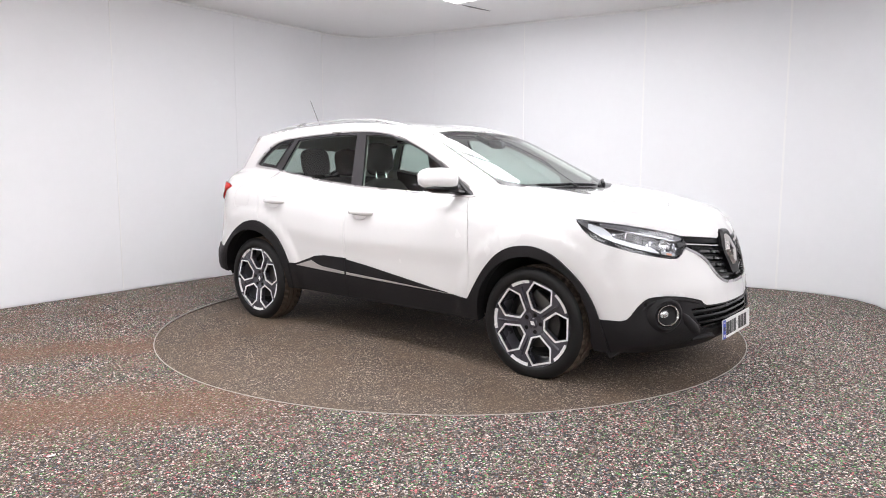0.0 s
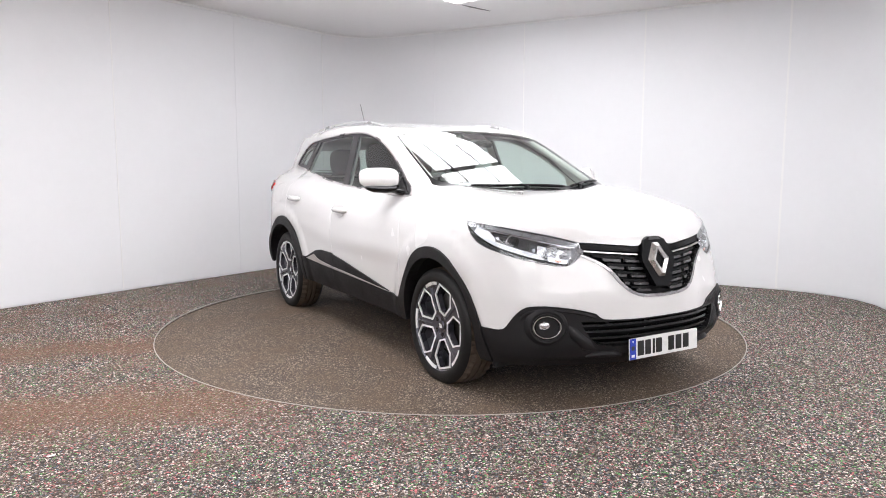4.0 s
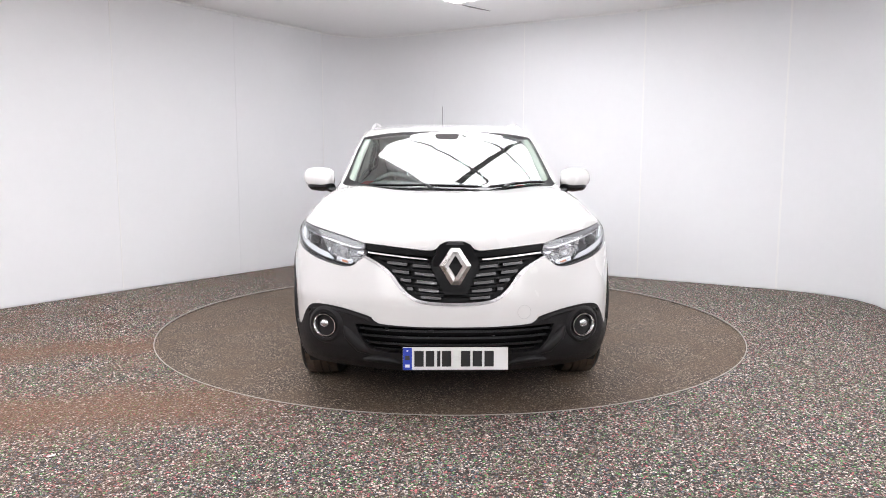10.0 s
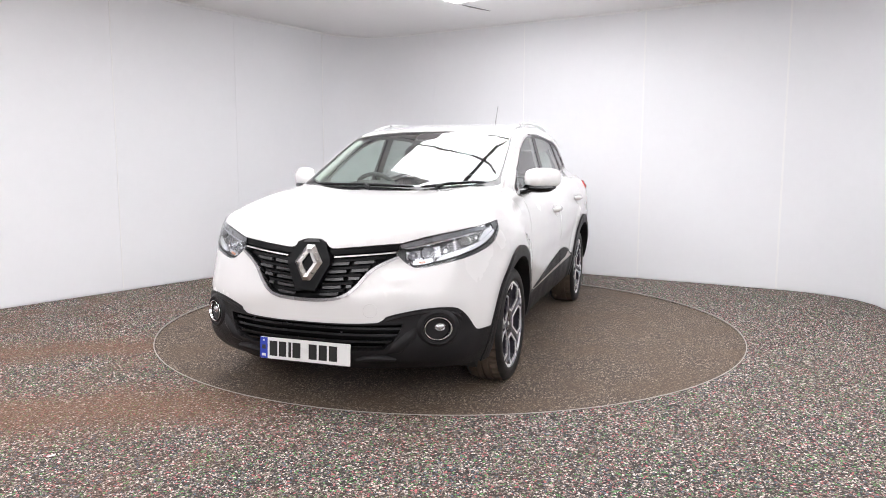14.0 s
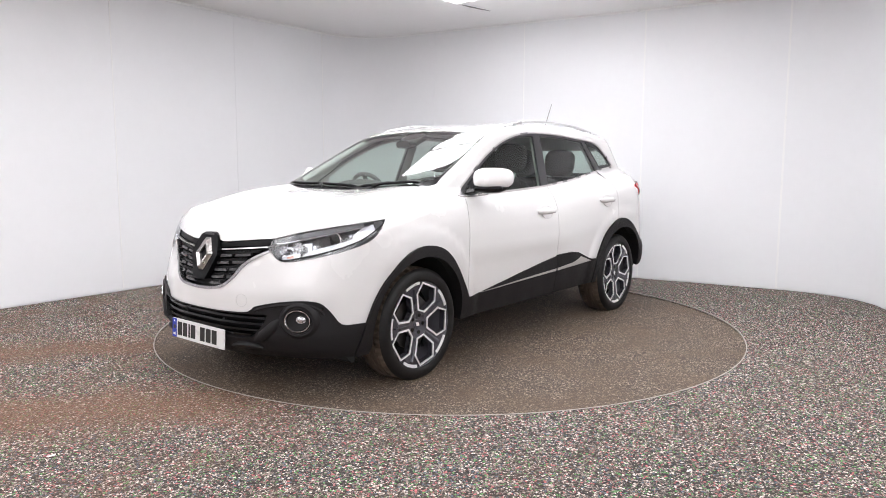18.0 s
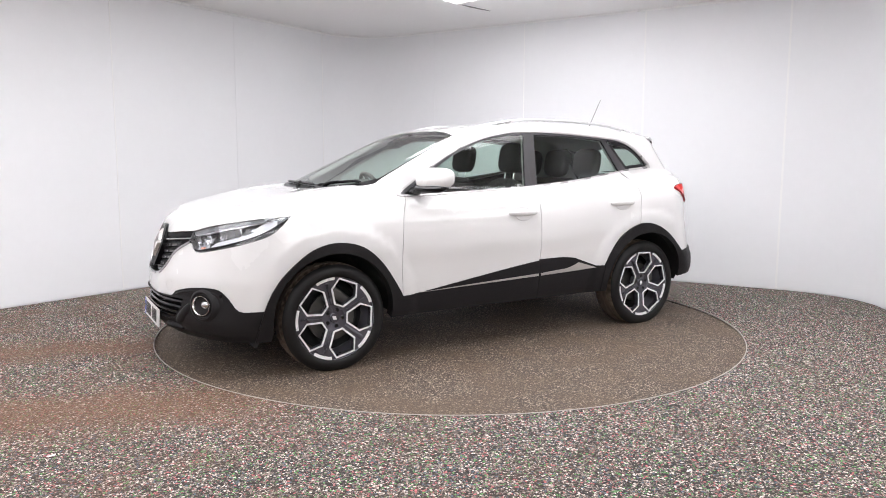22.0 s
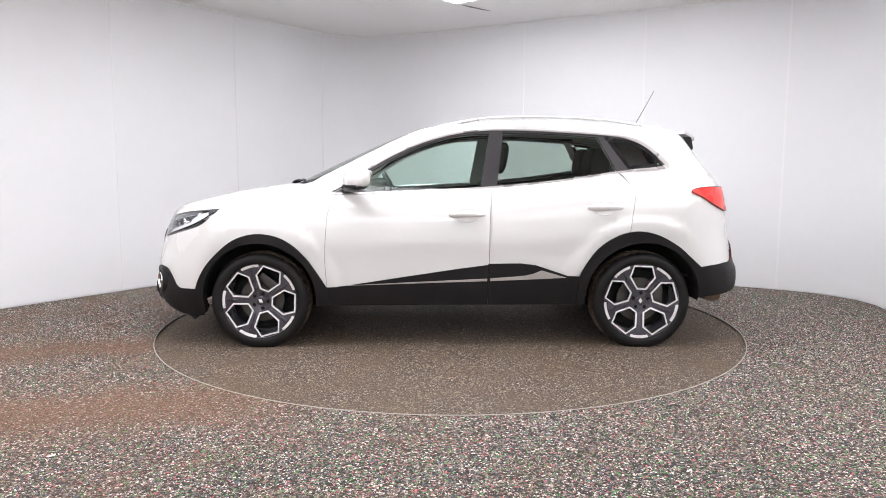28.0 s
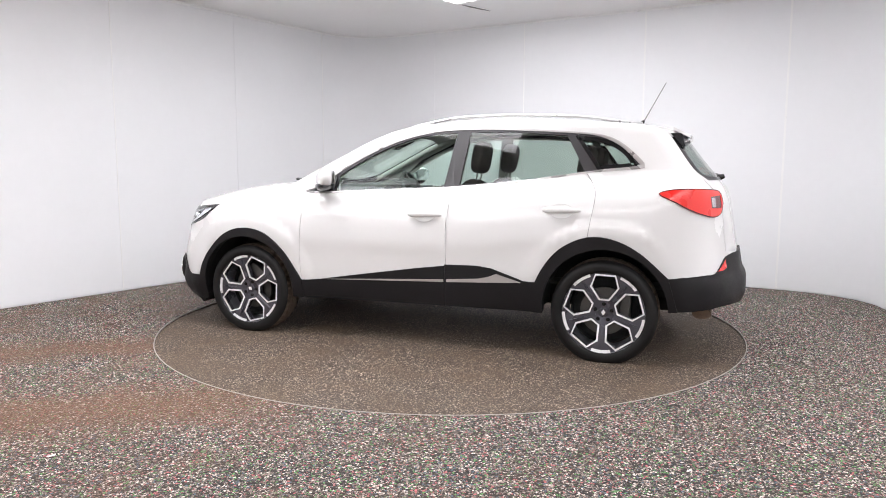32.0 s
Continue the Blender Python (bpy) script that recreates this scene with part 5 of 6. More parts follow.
# ---- mirrors, door pulls, rails, aerial, wipers ----
for sg in (1, -1):
    bm = bmesh.new()
    r = bmesh.ops.create_uvsphere(bm, u_segments=32, v_segments=20, radius=1)
    for v in r["verts"]:
        x, y, z = v.co
        p = 2.0 / 3.1
        x, y, z = (math.copysign(abs(c)**p, c) for c in (x, y, z))
        k = .5 + .5 * y
        a, b = y * .132, x * (.056 - .012 * k) - .022 * max(0, x) * max(0, z)
        v.co = (.640 - .62 * a + .785 * b, (.908 + .785 * a + .62 * b) * sg, 1.160 + z * (.072 - .008 * k) + .006 * k)
    shell = part("door_mirror", bm, M["paint"], car, "white door mirror on a black foot")
    bm = bmesh.new()
    slab(bm, [(-.105, 1.108), (.095, 1.116), (.102, 1.203), (.08, 1.212), (-.095, 1.210)], .004, lambda u, v, h: (.640 - .62 * u - .785 * (.052 - h), (.908 + .785 * u - .62 * (.052 - h)) * sg, v))
    part("mirror_glass", bm, M["mirror"], shell, "silvered mirror glass", smooth=False)
    bm = bmesh.new()
    tube(bm, [(.722, .812 * sg, 1.098), (.67, .875 * sg, 1.094), (.62, .940 * sg, 1.097), (.590, .975 * sg, 1.104)], [.044, .054, .050, .026], 14, .55)
    part("mirror_underside", bm, M["black"], shell, "black mirror underside")
    bm = bmesh.new()
    tube(bm, [(.72, .760 * sg, 1.068), (.715, .80 * sg, 1.076), (.695, .845 * sg, 1.090)], [.050, .042, .036], 12, .5)
    part("mirror_foot", bm, M["black"], shell, "black mirror foot")
    bm = bmesh.new()
    q = on_side([(.80, 1.058), (.635, 1.058), (.625, 1.162)])
    lifted = q + normals_at(q) * .006
    vs = [bm.verts.new((a, b * sg, c)) for a, b, c in lifted] + [bm.verts.new((a, (b - .02) * sg, c)) for a, b, c in lifted]
    bm.faces.new(vs[:3])
    bm.faces.new(vs[3:])
    for i in range(3):
        bm.faces.new((vs[i], vs[(i + 1) % 3], vs[3 + (i + 1) % 3], vs[3 + i]))
    part("sail_panel", bm, M["black"], shell, "black triangular sail panel", smooth=False)
    doors = [o for o in car.children if o.name.startswith(("front_door", "rear_door"))]
    doors = [o for o in doors if (o.data.vertices[0].co.y > 0) == (sg > 0)]
    for door in doors:
        x0, x1, z = ((-.225, .015, .913) if door.name.startswith("front_door") else (-1.165, -.930, .963))
        pts = []
        for k in range(9):
            x = x0 + (x1 - x0) * k / 8
            y = float(on_side([(x, z)])[0][1]) + .034 * min(1, math.sin(math.pi * k / 8) * 1.7) - .002
            pts.append((x, y * sg, z + .004 * math.sin(math.pi * k / 8)))
        bm = bmesh.new()
        tube(bm, pts, [.008, .011, .014, .016, .017, .017, .017, .016, .010], 12, 1.25)
        part("door_handle", bm, M["paint"], door, "white pull handle")
        # shallow finger cup under the pull
        bm = bmesh.new()
        xm = (x0 + x1) / 2
        ring = []
        for k in range(24):
            a = 2 * math.pi * k / 24
            ring.append((xm + .078 * math.cos(a), z - .006 + .046 * math.sin(a)))
        sk = on_side(ring)
        nn = normals_at(sk)
        edge = [bm.verts.new((p[0] + n[0] * .003, (p[1] + n[1] * .003) * sg, p[2])) for p, n in zip(sk, nn)]
        mid = on_side([(xm + (a - xm) * .55, z - .006 + (b - z + .006) * .55) for a, b in ring])
        low = [bm.verts.new((p[0], (p[1] + .0012) * sg, p[2])) for p in mid]
        for k in range(24):
            bm.faces.new((edge[k], edge[(k + 1) % 24], low[(k + 1) % 24], low[k]))
        bm.faces.new(low)
        part("handle_cup", bm, M["paint"], door)
        # grey outline painted as the cup's shaded edge, so it looks deeper
        thin_ring("cup_shade_line", [(p[0] + n[0] * .003, (p[1] + n[1] * .003) * sg, p[2]) for p, n in zip(sk, nn)], door, "fine grey line standing in for shade round the finger cup", .0016, "joint")
    # roof rail
    bm = bmesh.new()
    pts = []
    for x in np.linspace(.13, -1.52, 24):
        t = (x + 1.52) / 1.65
        y = .570 - .05 * max(0, -x - .9)
        zr = float(on_top([(x, y)])[0][2])
        pts.append((x, y * sg, zr - .006 + .027 * min(1, math.sin(math.pi * min(max(t, 0), 1)) * 1.5)))
    tube(bm, pts, [.007] + [.013] * 22 + [.007], 10, .75)
    rail = part("roof_rail", bm, M["rail"], car, "satin silver roof rail")
    for x in (-1.45,):
        bm = bmesh.new()
        y = .570 - .05 * max(0, -x - .9)
        zr = float(on_top([(x, y)])[0][2])
        box(bm, (.12, .018, .014), (x, y * sg, zr + .001), None, .005)
        part("rail_foot", bm, M["rail"], rail)

bm = bmesh.new()
zr = float(on_top([(-1.47, 0)])[0][2])
rod(bm, (-1.455, 0, zr - .004), (-1.485, 0, zr + .03), .020, .009, 14)
aerial = part("aerial", bm, M["black"], car, "thin black roof aerial")
bm = bmesh.new()
rod(bm, (-1.483, 0, zr + .026), (-1.628, 0, zr + .296), .0036, .0024, 8)
part("aerial_rod", bm, M["wire"], aerial)


def wiper(name, pivot, tip_a, tip_b):
    """An arm on a hub, with a blade lying on the screen."""
    def skin_at(x, y, up):
        p = on_top([(x, abs(y))])[0]
        n = normals_at(np.array([p]))[0]
        return Vector((p[0] + n[0] * up, math.copysign(p[1] + n[1] * up, y), p[2] + n[2] * up))
    bm = bmesh.new()
    a = skin_at(*pivot, .0)
    rod(bm, a - Vector((0, 0, .02)), a + Vector((0, 0, .014)), .016, .012, 14)
    w = part(name, bm, M["black"], car, "black windscreen wiper at rest")
    n = 16
    pts = [skin_at(tip_a[0] + (tip_b[0] - tip_a[0]) * k / n, tip_a[1] + (tip_b[1] - tip_a[1]) * k / n, .010) for k in range(n + 1)]
    bm = bmesh.new()
    tube(bm, pts, [.004] + [.009] * (n - 1) + [.004], 8, 1.0)
    part("blade", bm, M["black"], w)
    bm = bmesh.new()
    mid = pts[n // 2]
    b = skin_at((pivot[0] + mid.x) / 2, (pivot[1] + mid.y) / 2, .018)
    tube(bm, [a + Vector((0, 0, .008)), b, mid + Vector((0, 0, .006))], [.015, .012, .009], 8, .8)
    part("arm", bm, M["black"], w)


wiper("wiper", (1.20, -.12), (1.135, -.52), (1.185, .20))
wiper("wiper", (1.175, .34), (1.185, .24), (1.03, .62))

# ---- tail: spoiler, rear wiper, silencer ----
bm = bmesh.new()
squeeze = lambda x: -1.70 + (x + 1.70) * .56
top_e = [(-1.70, .525), (-1.79, .515), (-1.865, .47), (-1.905, .36), (-1.925, .20), (-1.93, 0), (-1.925, -.20), (-1.905, -.36), (-1.865, -.47), (-1.79, -.515), (-1.70, -.525), (-1.715, -.30), (-1.72, 0), (-1.715, .30)]
up_z = lambda u, v: float(roof(u)) - float(roof_crown(abs(v))) * .8 + .004 - .34 * max(0, -1.70 - u)
slab(bm, [(squeeze(x), y) for x, y in top_e], .018, lambda u, v, h: (u, v, up_z(u, v) + h))
spoiler = part("spoiler", bm, M["paint"], car, "white roof spoiler with black side fins")
for sg in (1, -1):
    bm = bmesh.new()
    fin = [(-1.685, 1.470), (-1.755, 1.470), (-1.775, 1.395), (-1.770, 1.375)]
    slab(bm, fin, .03, lambda u, v, h: (u, (.522 - .30 * (-1.70 - u) + h) * sg, v - .012))
    part("spoiler_fin", bm, M["black"], spoiler, "gloss black spoiler fin", smooth=False)
bm = bmesh.new()
rod(bm, (float(tail(1.165)) + .01, 0, 1.165), (float(tail(1.165)) - .030, 0, 1.178), .022, .015, 14)
rw = part("rear_wiper", bm, M["black"], car, "black rear wiper")
bm = bmesh.new()
tube(bm, [(float(tail(z)) + float(tail_plan(abs(y))) - .018, y, z) for y, z in ((0, 1.176), (-.08, 1.186), (-.16, 1.190), (-.24, 1.192), (-.32, 1.192))], [.011, .009, .008, .006, .004], 8, .8)
part("arm", bm, M["black"], rw)
bm = bmesh.new()
tube(bm, [(-1.90, .18, .300), (-1.92, .40, .295), (-1.92, .62, .300)], [.06, .075, .06], 16, .6)
part("silencer", bm, material("rusty_exhaust_steel", (.16, .11, .075), .55, metal=.6, mottle=.4, scale=20), car, "rust-brown exhaust silencer")

# ---- underside and wheel wells ----
bm = bmesh.new()
box(bm, (3.75, 1.02, .10), (.02, 0, .33), None, .03)
part("floor_pan", bm, M["liner"], car, "dark underbody")
bm = bmesh.new()
box(bm, (1.80, 1.60, .07), (0, 0, .345), None, .02)
part("sill_pan", bm, M["liner"], car)
for hub, r in ((FRONT_HUB, .400), (REAR_HUB, .408)):
    for sg in (1, -1):
        bm = bmesh.new()
        prof = [(hub + r * math.cos(a), HUB_Z + r * math.sin(a)) for a in np.radians(np.linspace(-3, 183, 26))]
        outer_r = [bm.verts.new((x, (float(on_side([(x, max(z, .28))])[0][1]) - .012) * sg, z)) for x, z in prof]
        inner_r = [bm.verts.new((x, .50 * sg, z)) for x, z in prof]
        for k in range(len(prof) - 1):
            bm.faces.new((outer_r[k], outer_r[k + 1], inner_r[k + 1], inner_r[k]))
        bm.faces.new(inner_r)
        part("wheel_well", bm, M["liner"], car, "dark plastic wheel well")

for sg in (1, -1):
    bm = bmesh.new()
    slab(bm, [(1.870, .232), (1.770, .232), (1.785, .178), (1.800, .168)], .24, lambda u, v, h: (u, (.79 + h) * sg, v))
    part("wind_deflector", bm, M["liner"], car, "black flap ahead of the front wheel", smooth=False)

# ---- wheels ----
RIM, TYRE = .243, .334


def wheel():
    """Its own space: y outwards, x and z in its plane."""
    bm = bmesh.new()
    lathe(bm, [(.253, .107), (.243, .060), (.228, -.02), (.232, -.08), (.248, -.105)], 60)
    root = part("wheel", bm, M["barrel"], car, "two-tone five-spoke alloy wheel with dark tyre")
    bm = bmesh.new()
    half = [(.250, .088), (.2525, .104), (.258, .110), (.270, .114), (.288, .1155), (.306, .112), (.320, .102), (.3285, .088)]
    lathe(bm, half, 96)
    lathe(bm, [(r, -h) for r, h in half], 96)
    tyre = part("tyre", bm, M["rubber"], root, "black road tyre")
    # tread: ribs with cut shoulders
    bm = bmesh.new()
    seg = 120
    prof = [(.327, .090), (.3315, .074), (.3335, .046), (.325, .044), (.325, .038), (.334, .036), (.3345, .005), (.326, .003), (.326, -.003), (.3345, -.005), (.334, -.036), (.325, -.038), (.325, -.044), (.3335, -.046), (.3315, -.074), (.327, -.090)]
    rings = []
    for k in range(seg):
        a = 2 * math.pi * k / seg
        cut = k % 3 == 0
        ring = []
        for i, (r, h) in enumerate(prof):
            rr = r - (.012 if cut and (i in (0, 1, 2, 13, 14, 15)) else 0)
            ring.append(bm.verts.new((math.cos(a) * rr, h, math.sin(a) * rr)))
        rings.append(ring)
    for k in range(seg):
        a, b = rings[k], rings[(k + 1) % seg]
        for i in range(len(prof) - 1):
            bm.faces.new((a[i], b[i], b[i + 1], a[i + 1]))
    part("tread", bm, M["tread"], tyre, "dusty brown tread", smooth=False)
    # spoke face with five openings
    opening = [(-.058, .231), (.058, .231), (.078, .162), (.025, .085), (-.025, .085), (-.078, .162)]

    def dish(r):
        return .098 - .030 * (1 - min(1, r / .2))**1.5

    def turned(poly, k):
        a = 2 * math.pi * k / 5
        c, s = math.cos(a), math.sin(a)
        return [(x * c - z * s, x * s + z * c) for x, z in poly]
    rim_ring = [(.252 * math.cos(a), .252 * math.sin(a)) for a in (2 * math.pi * k / 90 for k in range(90))]
    vs2, es2 = [], []

    def push(poly):
        b = len(vs2)
        vs2.extend(Vector(p) for p in poly)
        es2.extend((b + i, b + (i + 1) % len(poly)) for i in range(len(poly)))
    push(rim_ring)
    holes = [straight(turned(opening, k), .03, True)[:] for k in range(5)]
    for hpoly in holes:
        push([tuple(q) for q in hpoly])
    for r in (.03, .06, .12, .17, .21):
        for k in range(30):
            a = 2 * math.pi * (k + .5) / 30
            vs2.append(Vector((r * math.cos(a), r * math.sin(a))))
    v, _, f, _, _, _ = delaunay_2d_cdt(vs2, es2, [], 0, 1e-6)
    uv = np.array([(q.x, q.y) for q in v])
    tri = [q for q in f]
    mid = np.array([uv[list(q)].mean(0) for q in tri])
    keep = inside(np.array(rim_ring), mid)
    for hpoly in holes:
        keep &= ~inside(hpoly, mid)
    bm = bmesh.new()
    # spokes are ridged: the middle between openings sinks a little
    fr = [bm.verts.new((p[0], dish(math.hypot(*p)), p[1])) for p in uv]
    bk = [bm.verts.new((p[0], dish(math.hypot(*p)) - .040, p[1])) for p in uv]
    cnt = {}
    for q, ok in zip(tri, keep):
        if ok:
            q = list(q)
            bm.faces.new([fr[i] for i in q])
            bm.faces.new([bk[i] for i in reversed(q)])
            for i in range(3):
                e = (q[i], q[(i + 1) % 3])
                cnt[e] = 1
    for a, b in list(cnt):
        if (b, a) not in cnt:
            bm.faces.new((fr[a], fr[b], bk[b], bk[a]))
    loose = [q for q in bm.verts if not q.link_faces]
    bmesh.ops.delete(bm, geom=loose, context="VERTS")
    part("spoke_face", bm, M["alloy_dark"], root, "anthracite five-spoke face")
    for k in range(5):
        # bright outline round each opening
        hp = np.array(turned(opening, k))
        big = shrink(hp, -.0118)
        bm = bmesh.new()
        rows = []
        for poly, hh in ((hp, -.006), (hp, .0035), (big, .0035), (big, -.006)):
            rows.append([bm.verts.new((p[0], dish(math.hypot(*p)) + hh, p[1])) for p in poly])
        for i in range(6):
            j = (i + 1) % 6
            for r0, r1 in zip(rows, rows[1:]):
                bm.faces.new((r0[i], r0[j], r1[j], r1[i]))
        part("bright_outline", bm, M["alloy"], root, "machined silver outline")
        # bright rim arc between the openings
        bm = bmesh.new()
        a0 = math.pi / 2 + 2 * math.pi * (k + .5) / 5
        rows = []
        for j in range(9):
            a = a0 + math.radians(-14 + 28 * j / 8)
            rows.append([bm.verts.new((math.cos(a) * r, h, math.sin(a) * r)) for r, h in ((.236, .0985), (.2365, .1035), (.2545, .1060), (.2555, .0985))])
        for r0, r1 in zip(rows, rows[1:]):
            for i in range(4):
                bm.faces.new((r0[i], r1[i], r1[(i + 1) % 4], r0[(i + 1) % 4]))
        bm.faces.new(rows[0])
        bm.faces.new(rows[-1])
        part("rim_arc", bm, M["alloy"], root, "machined silver rim arc")
        bm = bmesh.new()
        a = math.pi / 2 + 2 * math.pi * k / 5
        c, s = math.cos(a) * .053, math.sin(a) * .053
        rod(bm, (c, .050, s), (c, dish(.053) + .002, s), .0125, seg=14)
        part("wheel_bolt", bm, M["black"], root, "dark recessed wheel bolt")
        # groove down the middle of each spoke
        bm = bmesh.new()
        a = a0
        d = Vector((math.cos(a), 0, math.sin(a)))
        tube(bm, [d * .085 + Vector((0, dish(.085) + .000, 0)), d * .15 + Vector((0, dish(.15) + .002, 0)), d * .22 + Vector((0, dish(.22), 0))], [.006, .010, .016], 8, .35)
        part("spoke_rib", bm, M["alloy_dark"], root)
    bm = bmesh.new()
    lathe(bm, [(.030, .066), (.030, .077), (.026, .081), (.0005, .082)], 28)
    cap = part("centre_cap", bm, M["alloy_dark"], root, "dark centre cap with silver diamond")
    bm = bmesh.new()
    slab(bm, [(0, .019), (.013, 0), (0, -.019), (-.013, 0)], .003, lambda u, v, h: (u, .084 + h, v))
    part("cap_badge", bm, M["alloy"], cap, "tiny silver diamond", smooth=False)
    bm = bmesh.new()
    lathe(bm, [(.07, .030), (.150, .030), (.150, .006), (.07, .006)], 48, "Y", True)
    part("brake_disc", bm, M["steel"], root, "grey brake disc")
    bm = bmesh.new()
    box(bm, (.07, .06, .16), (-.125, .020, .04), None, .012)
    part("brake_caliper", bm, M["steel"], root, "grey brake caliper")
    bm = bmesh.new()
    lathe(bm, [(.0005, -.05), (.20, -.05), (.215, -.02)], 40)
    part("back_plate", bm, M["liner"], root, "dark back plate")
    return root


WHEEL_Y, WHEEL_Z = .765, .311
grow = Matrix.Diagonal((1.016, 1.0, 1.016, 1.0))
first = wheel()
first.matrix_basis = pose(FRONT_HUB, WHEEL_Y, WHEEL_Z, 0, 51, 0) @ grow
copy_thing(first, pose(REAR_HUB, WHEEL_Y, WHEEL_Z, 0, -2, 0) @ grow)
copy_thing(first, pose(FRONT_HUB, -WHEEL_Y, WHEEL_Z, 0, 0, 180) @ pose(0, 0, 0, 0, 54, 0) @ grow)
copy_thing(first, pose(REAR_HUB, -WHEEL_Y, WHEEL_Z, 0, 0, 180) @ grow)

# ---- inside the car ----
panel("headlining", top, "roof", M["trim_pale"], car, BOTH, -.040, 0, "pale grey roof lining")
panel("pillar_lining", band, ("side_frame", "window_frame", "quarter"), M["trim_pale"], car, BOTH, -.034, 0, "pale grey pillar lining")

for sg in (1, -1):
    q = on_top(spline([(.93, .672), (.70, .650), (.53, .630), (.34, .604), (.14, .590)], .06))
    q = q - normals_at(q) * .040
    bm = bmesh.new()
    tube(bm, [(a, b * sg, c) for a, b, c in q], [.030] * len(q), 10, .8)
    part("pillar_trim", bm, M["trim_pale"], car, "pale grey windscreen pillar trim")


def soft_block(bm, size, m, power=3.2, seg=20):
    r = bmesh.ops.create_uvsphere(bm, u_segments=seg, v_segments=seg // 2 + 2, radius=1)
    p = 2.0 / power
    for v in r["verts"]:
        v.co = m @ Vector([math.copysign(abs(c)**p, c) * s / 2 for c, s in zip(v.co, size)])


def seat(x, y, width, name, rests=(0.0,), rise=0.0):
    bm = bmesh.new()
    soft_block(bm, (.55, width, .20), pose(x + .26, y, .62, 0, -6, 0))
    s = part(name, bm, M["fabric"], car, "charcoal fabric seat with headrest")
    bm = bmesh.new()
    soft_block(bm, (.18, width * .97, .58), pose(x - .09, y, .865, 0, -16, 0))
    part("backrest", bm, M["fabric"], s)
    for dy in rests:
        bm = bmesh.new()
        soft_block(bm, (.11, .28, .235), pose(x - .205, y + dy, 1.305 + rise, 0, -10, 0), 3.4)
        h = part("headrest", bm, M["fabric"], s, "padded headrest")
        for k in (-.055, .055):
            bm = bmesh.new()
            rod(bm, (x - .175, y + dy + k, 1.14), (x - .195, y + dy + k, 1.24), .0065, seg=8)
            part("headrest_post", bm, M["chrome"], h, "chrome headrest post")


seat(-.165, .37, .52, "front_seat")
seat(-.195, -.37, .52, "front_seat")
seat(-.93, 0, 1.22, "rear_bench", (-.38, 0, .38), -.035)
bm = bmesh.new()
soft_block(bm, (.62, 1.42, .34), pose(.80, 0, .93, 0, 4, 0), 4.5, 28)
dash = part("dashboard", bm, M["dash"], car, "dark plastic dashboard")
bm = bmesh.new()
soft_block(bm, (.26, .40, .12), pose(.60, -.38, 1.075, 0, 6, 0), 3.0)
part("instrument_hood", bm, M["dash"], dash)
bm = bmesh.new()
box(bm, (.02, .30, .17), (.50, 0, 1.0), None, .006)
part("centre_screen", bm, M["black"], dash, "black centre screen")
steer = pose(.46, -.38, 1.02, 0, -62, 0)
bm = bmesh.new()
ring = [(math.cos(a) * .183, math.sin(a) * .183, 0) for a in (2 * math.pi * k / 40 for k in range(40))]
prof_r = .016
rr = []
for k in range(40):
    a = 2 * math.pi * k / 40
    rr.append([bm.verts.new(steer @ Vector(((.183 + prof_r * math.cos(b)) * math.cos(a), (.183 + prof_r * math.cos(b)) * math.sin(a), prof_r * math.sin(b)))) for b in (2 * math.pi * j / 10 for j in range(10))])
for k in range(40):
    for j in range(10):
        bm.faces.new((rr[k][j], rr[(k + 1) % 40][j], rr[(k + 1) % 40][(j + 1) % 10], rr[k][(j + 1) % 10]))
sw = part("steering_wheel", bm, M["dash"], car, "dark steering wheel on the driver's side")
bm = bmesh.new()
soft_block(bm, (.15, .15, .06), steer)
part("hub_pad", bm, M["dash"], sw)
for a in (0, 180, 270):
    bm = bmesh.new()
    rod(bm, steer @ Vector((math.cos(radians(a)) * .05, math.sin(radians(a)) * .05, 0)), steer @ Vector((math.cos(radians(a)) * .18, math.sin(radians(a)) * .18, 0)), .016, seg=8)
    part("spoke", bm, M["dash"], sw)
bm = bmesh.new()
soft_block(bm, (.03, .20, .055), pose(.47, 0, 1.400, 0, 12, 0), 4)
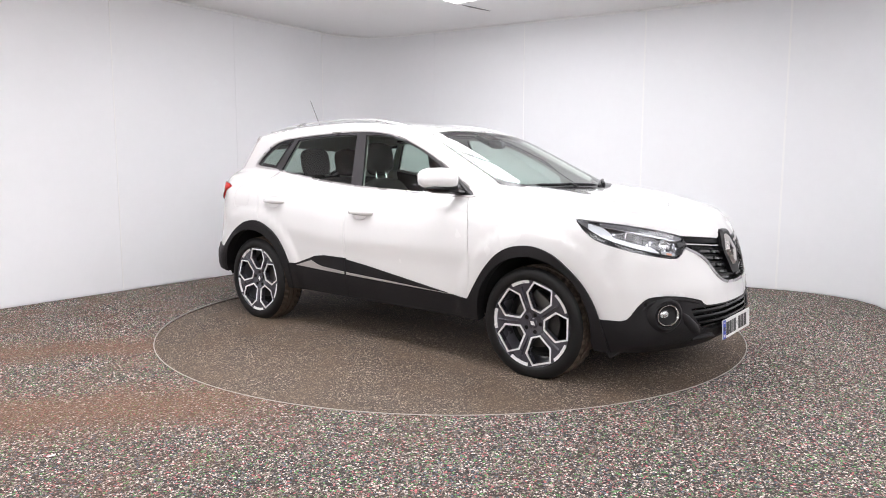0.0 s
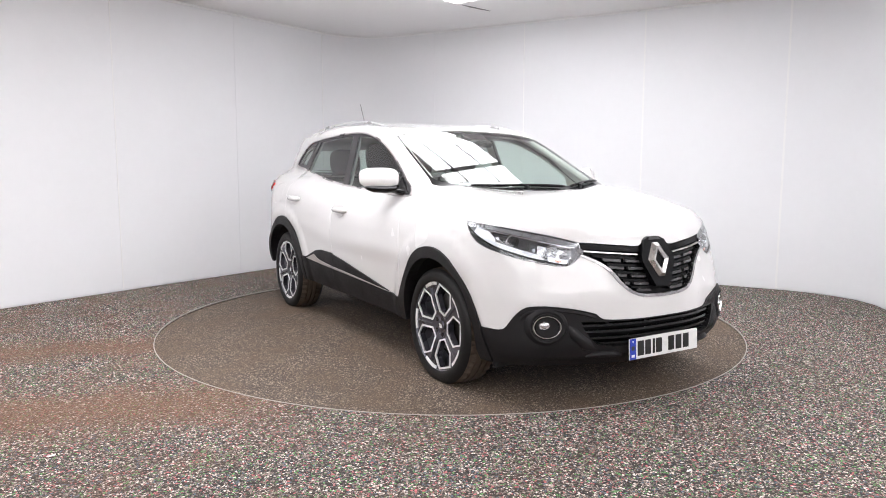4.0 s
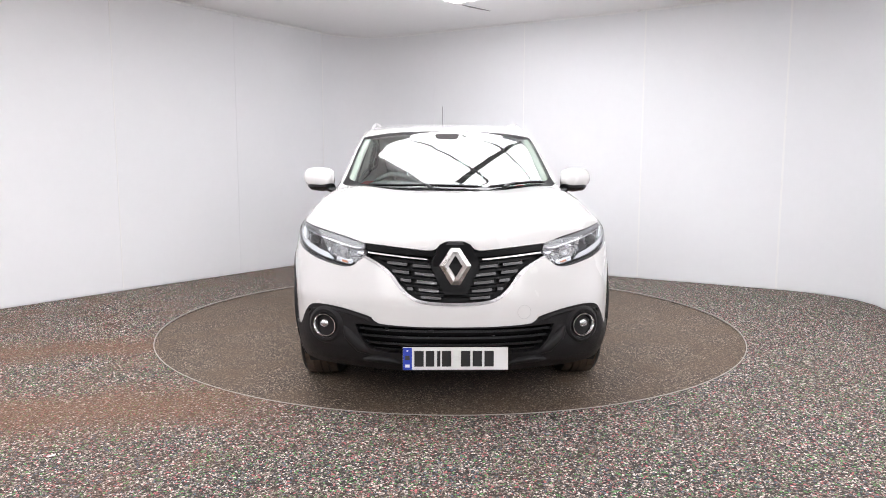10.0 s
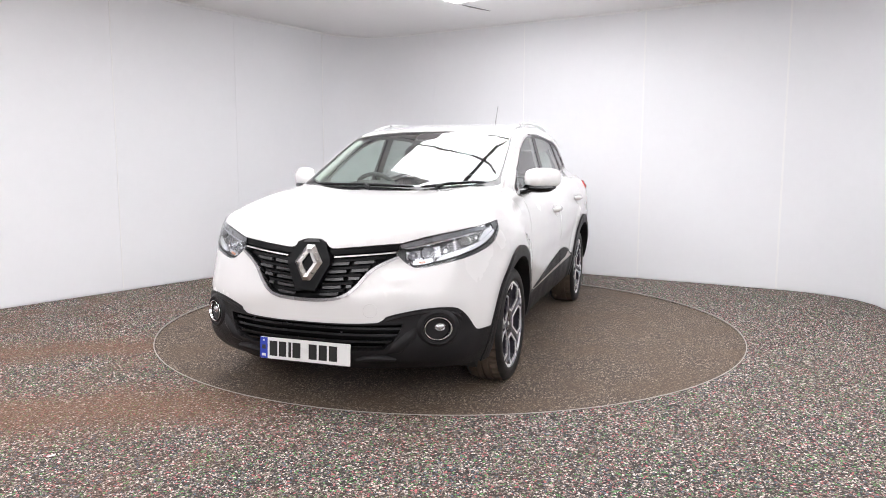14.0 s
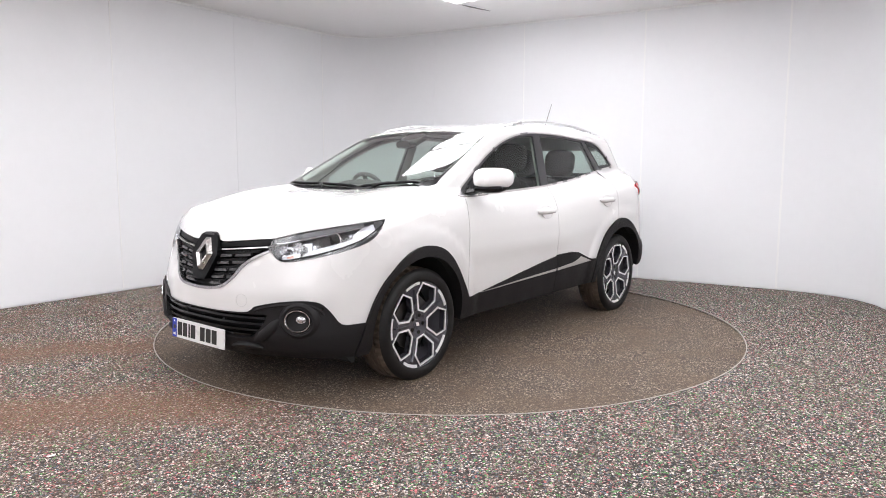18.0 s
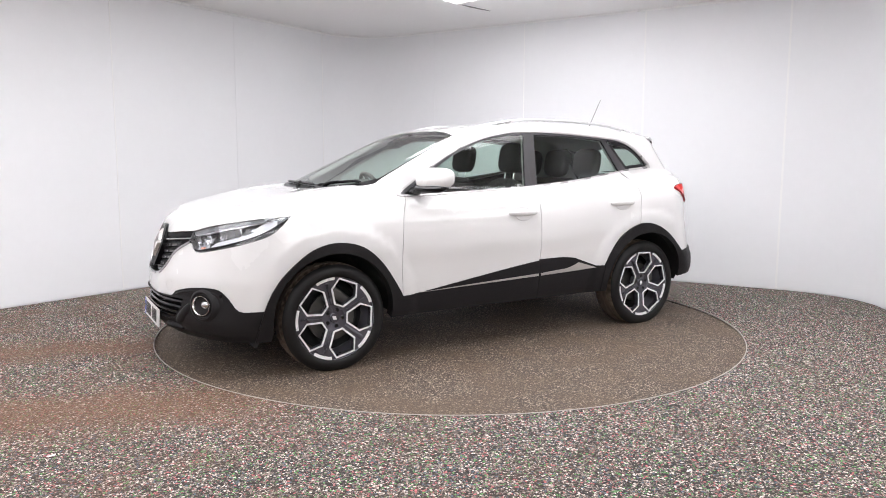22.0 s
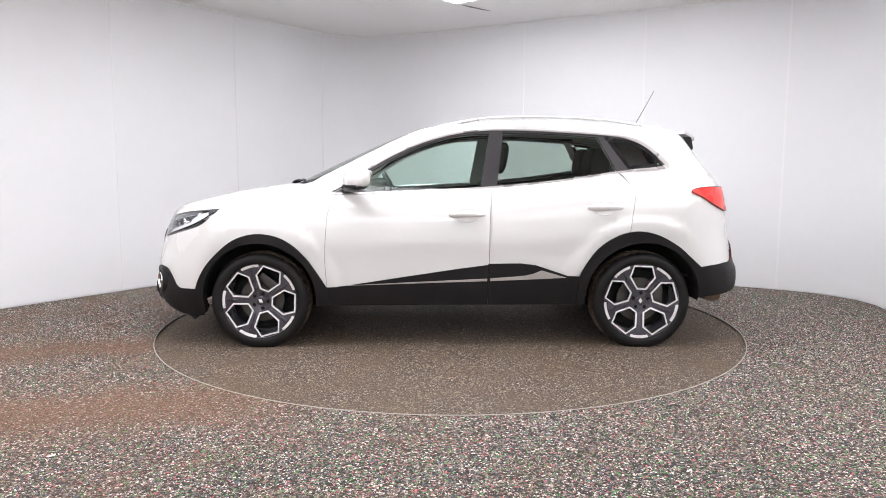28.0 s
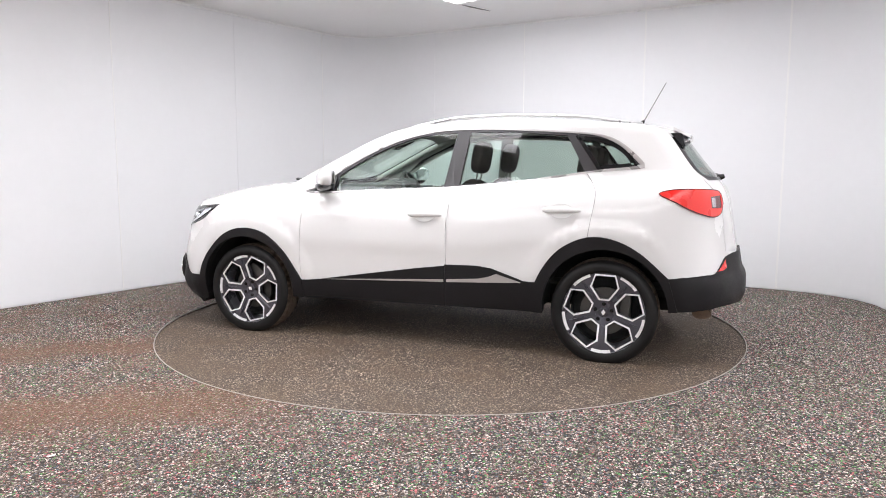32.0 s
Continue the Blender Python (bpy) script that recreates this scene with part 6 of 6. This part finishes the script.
iv = part("interior_mirror", bm, M["black"], car, "black interior mirror")
bm = bmesh.new()
soft_block(bm, (.16, .20, .05), pose(.40, 0, 1.435, 0, 24, 0), 4)
part("sensor_housing", bm, M["fabric"], iv, "dark sensor housing behind the windscreen")
bm = bmesh.new()
rod(bm, (.47, 0, 1.41), (.46, 0, 1.425), .010, seg=8)
part("mirror_stalk", bm, M["black"], iv)
bm = bmesh.new()
box(bm, (.62, 1.16, .03), (-1.46, 0, 1.08), None, .01)
part("parcel_shelf", bm, M["dash"], car, "dark parcel shelf")
bm = bmesh.new()
box(bm, (2.7, 1.36, .02), (-.45, 0, .46), None, .005)
part("cabin_floor", bm, M["liner"], car, "dark cabin carpet")

# ---- small litter on the floor ----
def scrap(name, x, y, size, mat, label, cat_name, seed):
    rnd = random.Random(seed)
    bm = bmesh.new()
    n = 9
    pts = [(math.cos(2 * math.pi * k / n) * size * rnd.uniform(.6, 1.1), math.sin(2 * math.pi * k / n) * size * rnd.uniform(.35, .7)) for k in range(n)]
    slab(bm, pts, .003, lambda u, v, h: (x + u, y + v, .006 + h + .004 * math.sin(u * 90)))
    tagged(link(name, bm, mat, smooth=False), label, cat_name)


scrap("paper_scrap", -1.703, -2.763, .022, M["paper"], "torn scrap of white paper on floor", "paper scrap", 3)
scrap("paper_scrap", .987, -2.874, .010, M["paper"], "tiny white paper scrap on floor", "paper scrap", 5)
scrap("dry_leaf", -3.70, .455, .030, M["leaf"], "curled brown leaf beside the wall", "leaf", 7)
scrap("dry_leaf", -2.13, 2.95, .022, M["leaf"], "small brown leaf beside the wall", "leaf", 9)


# ---- turning ----
OFFSET = Vector((0.0067, -0.0320, 0.0))


def heading(t):
    return -38.32 - 5.0063 * t


def motions():
    times = [float(k) for k in range(33)]
    rows = []
    for t in times:
        r = pose(0, 0, 0, 0, 0, heading(t))
        rows.append((t, r @ Matrix.Translation(OFFSET)))
    walk(car, rows)
    walk(table, [(t, pose(0, 0, 0, 0, 0, heading(t))) for t in times])


motions()
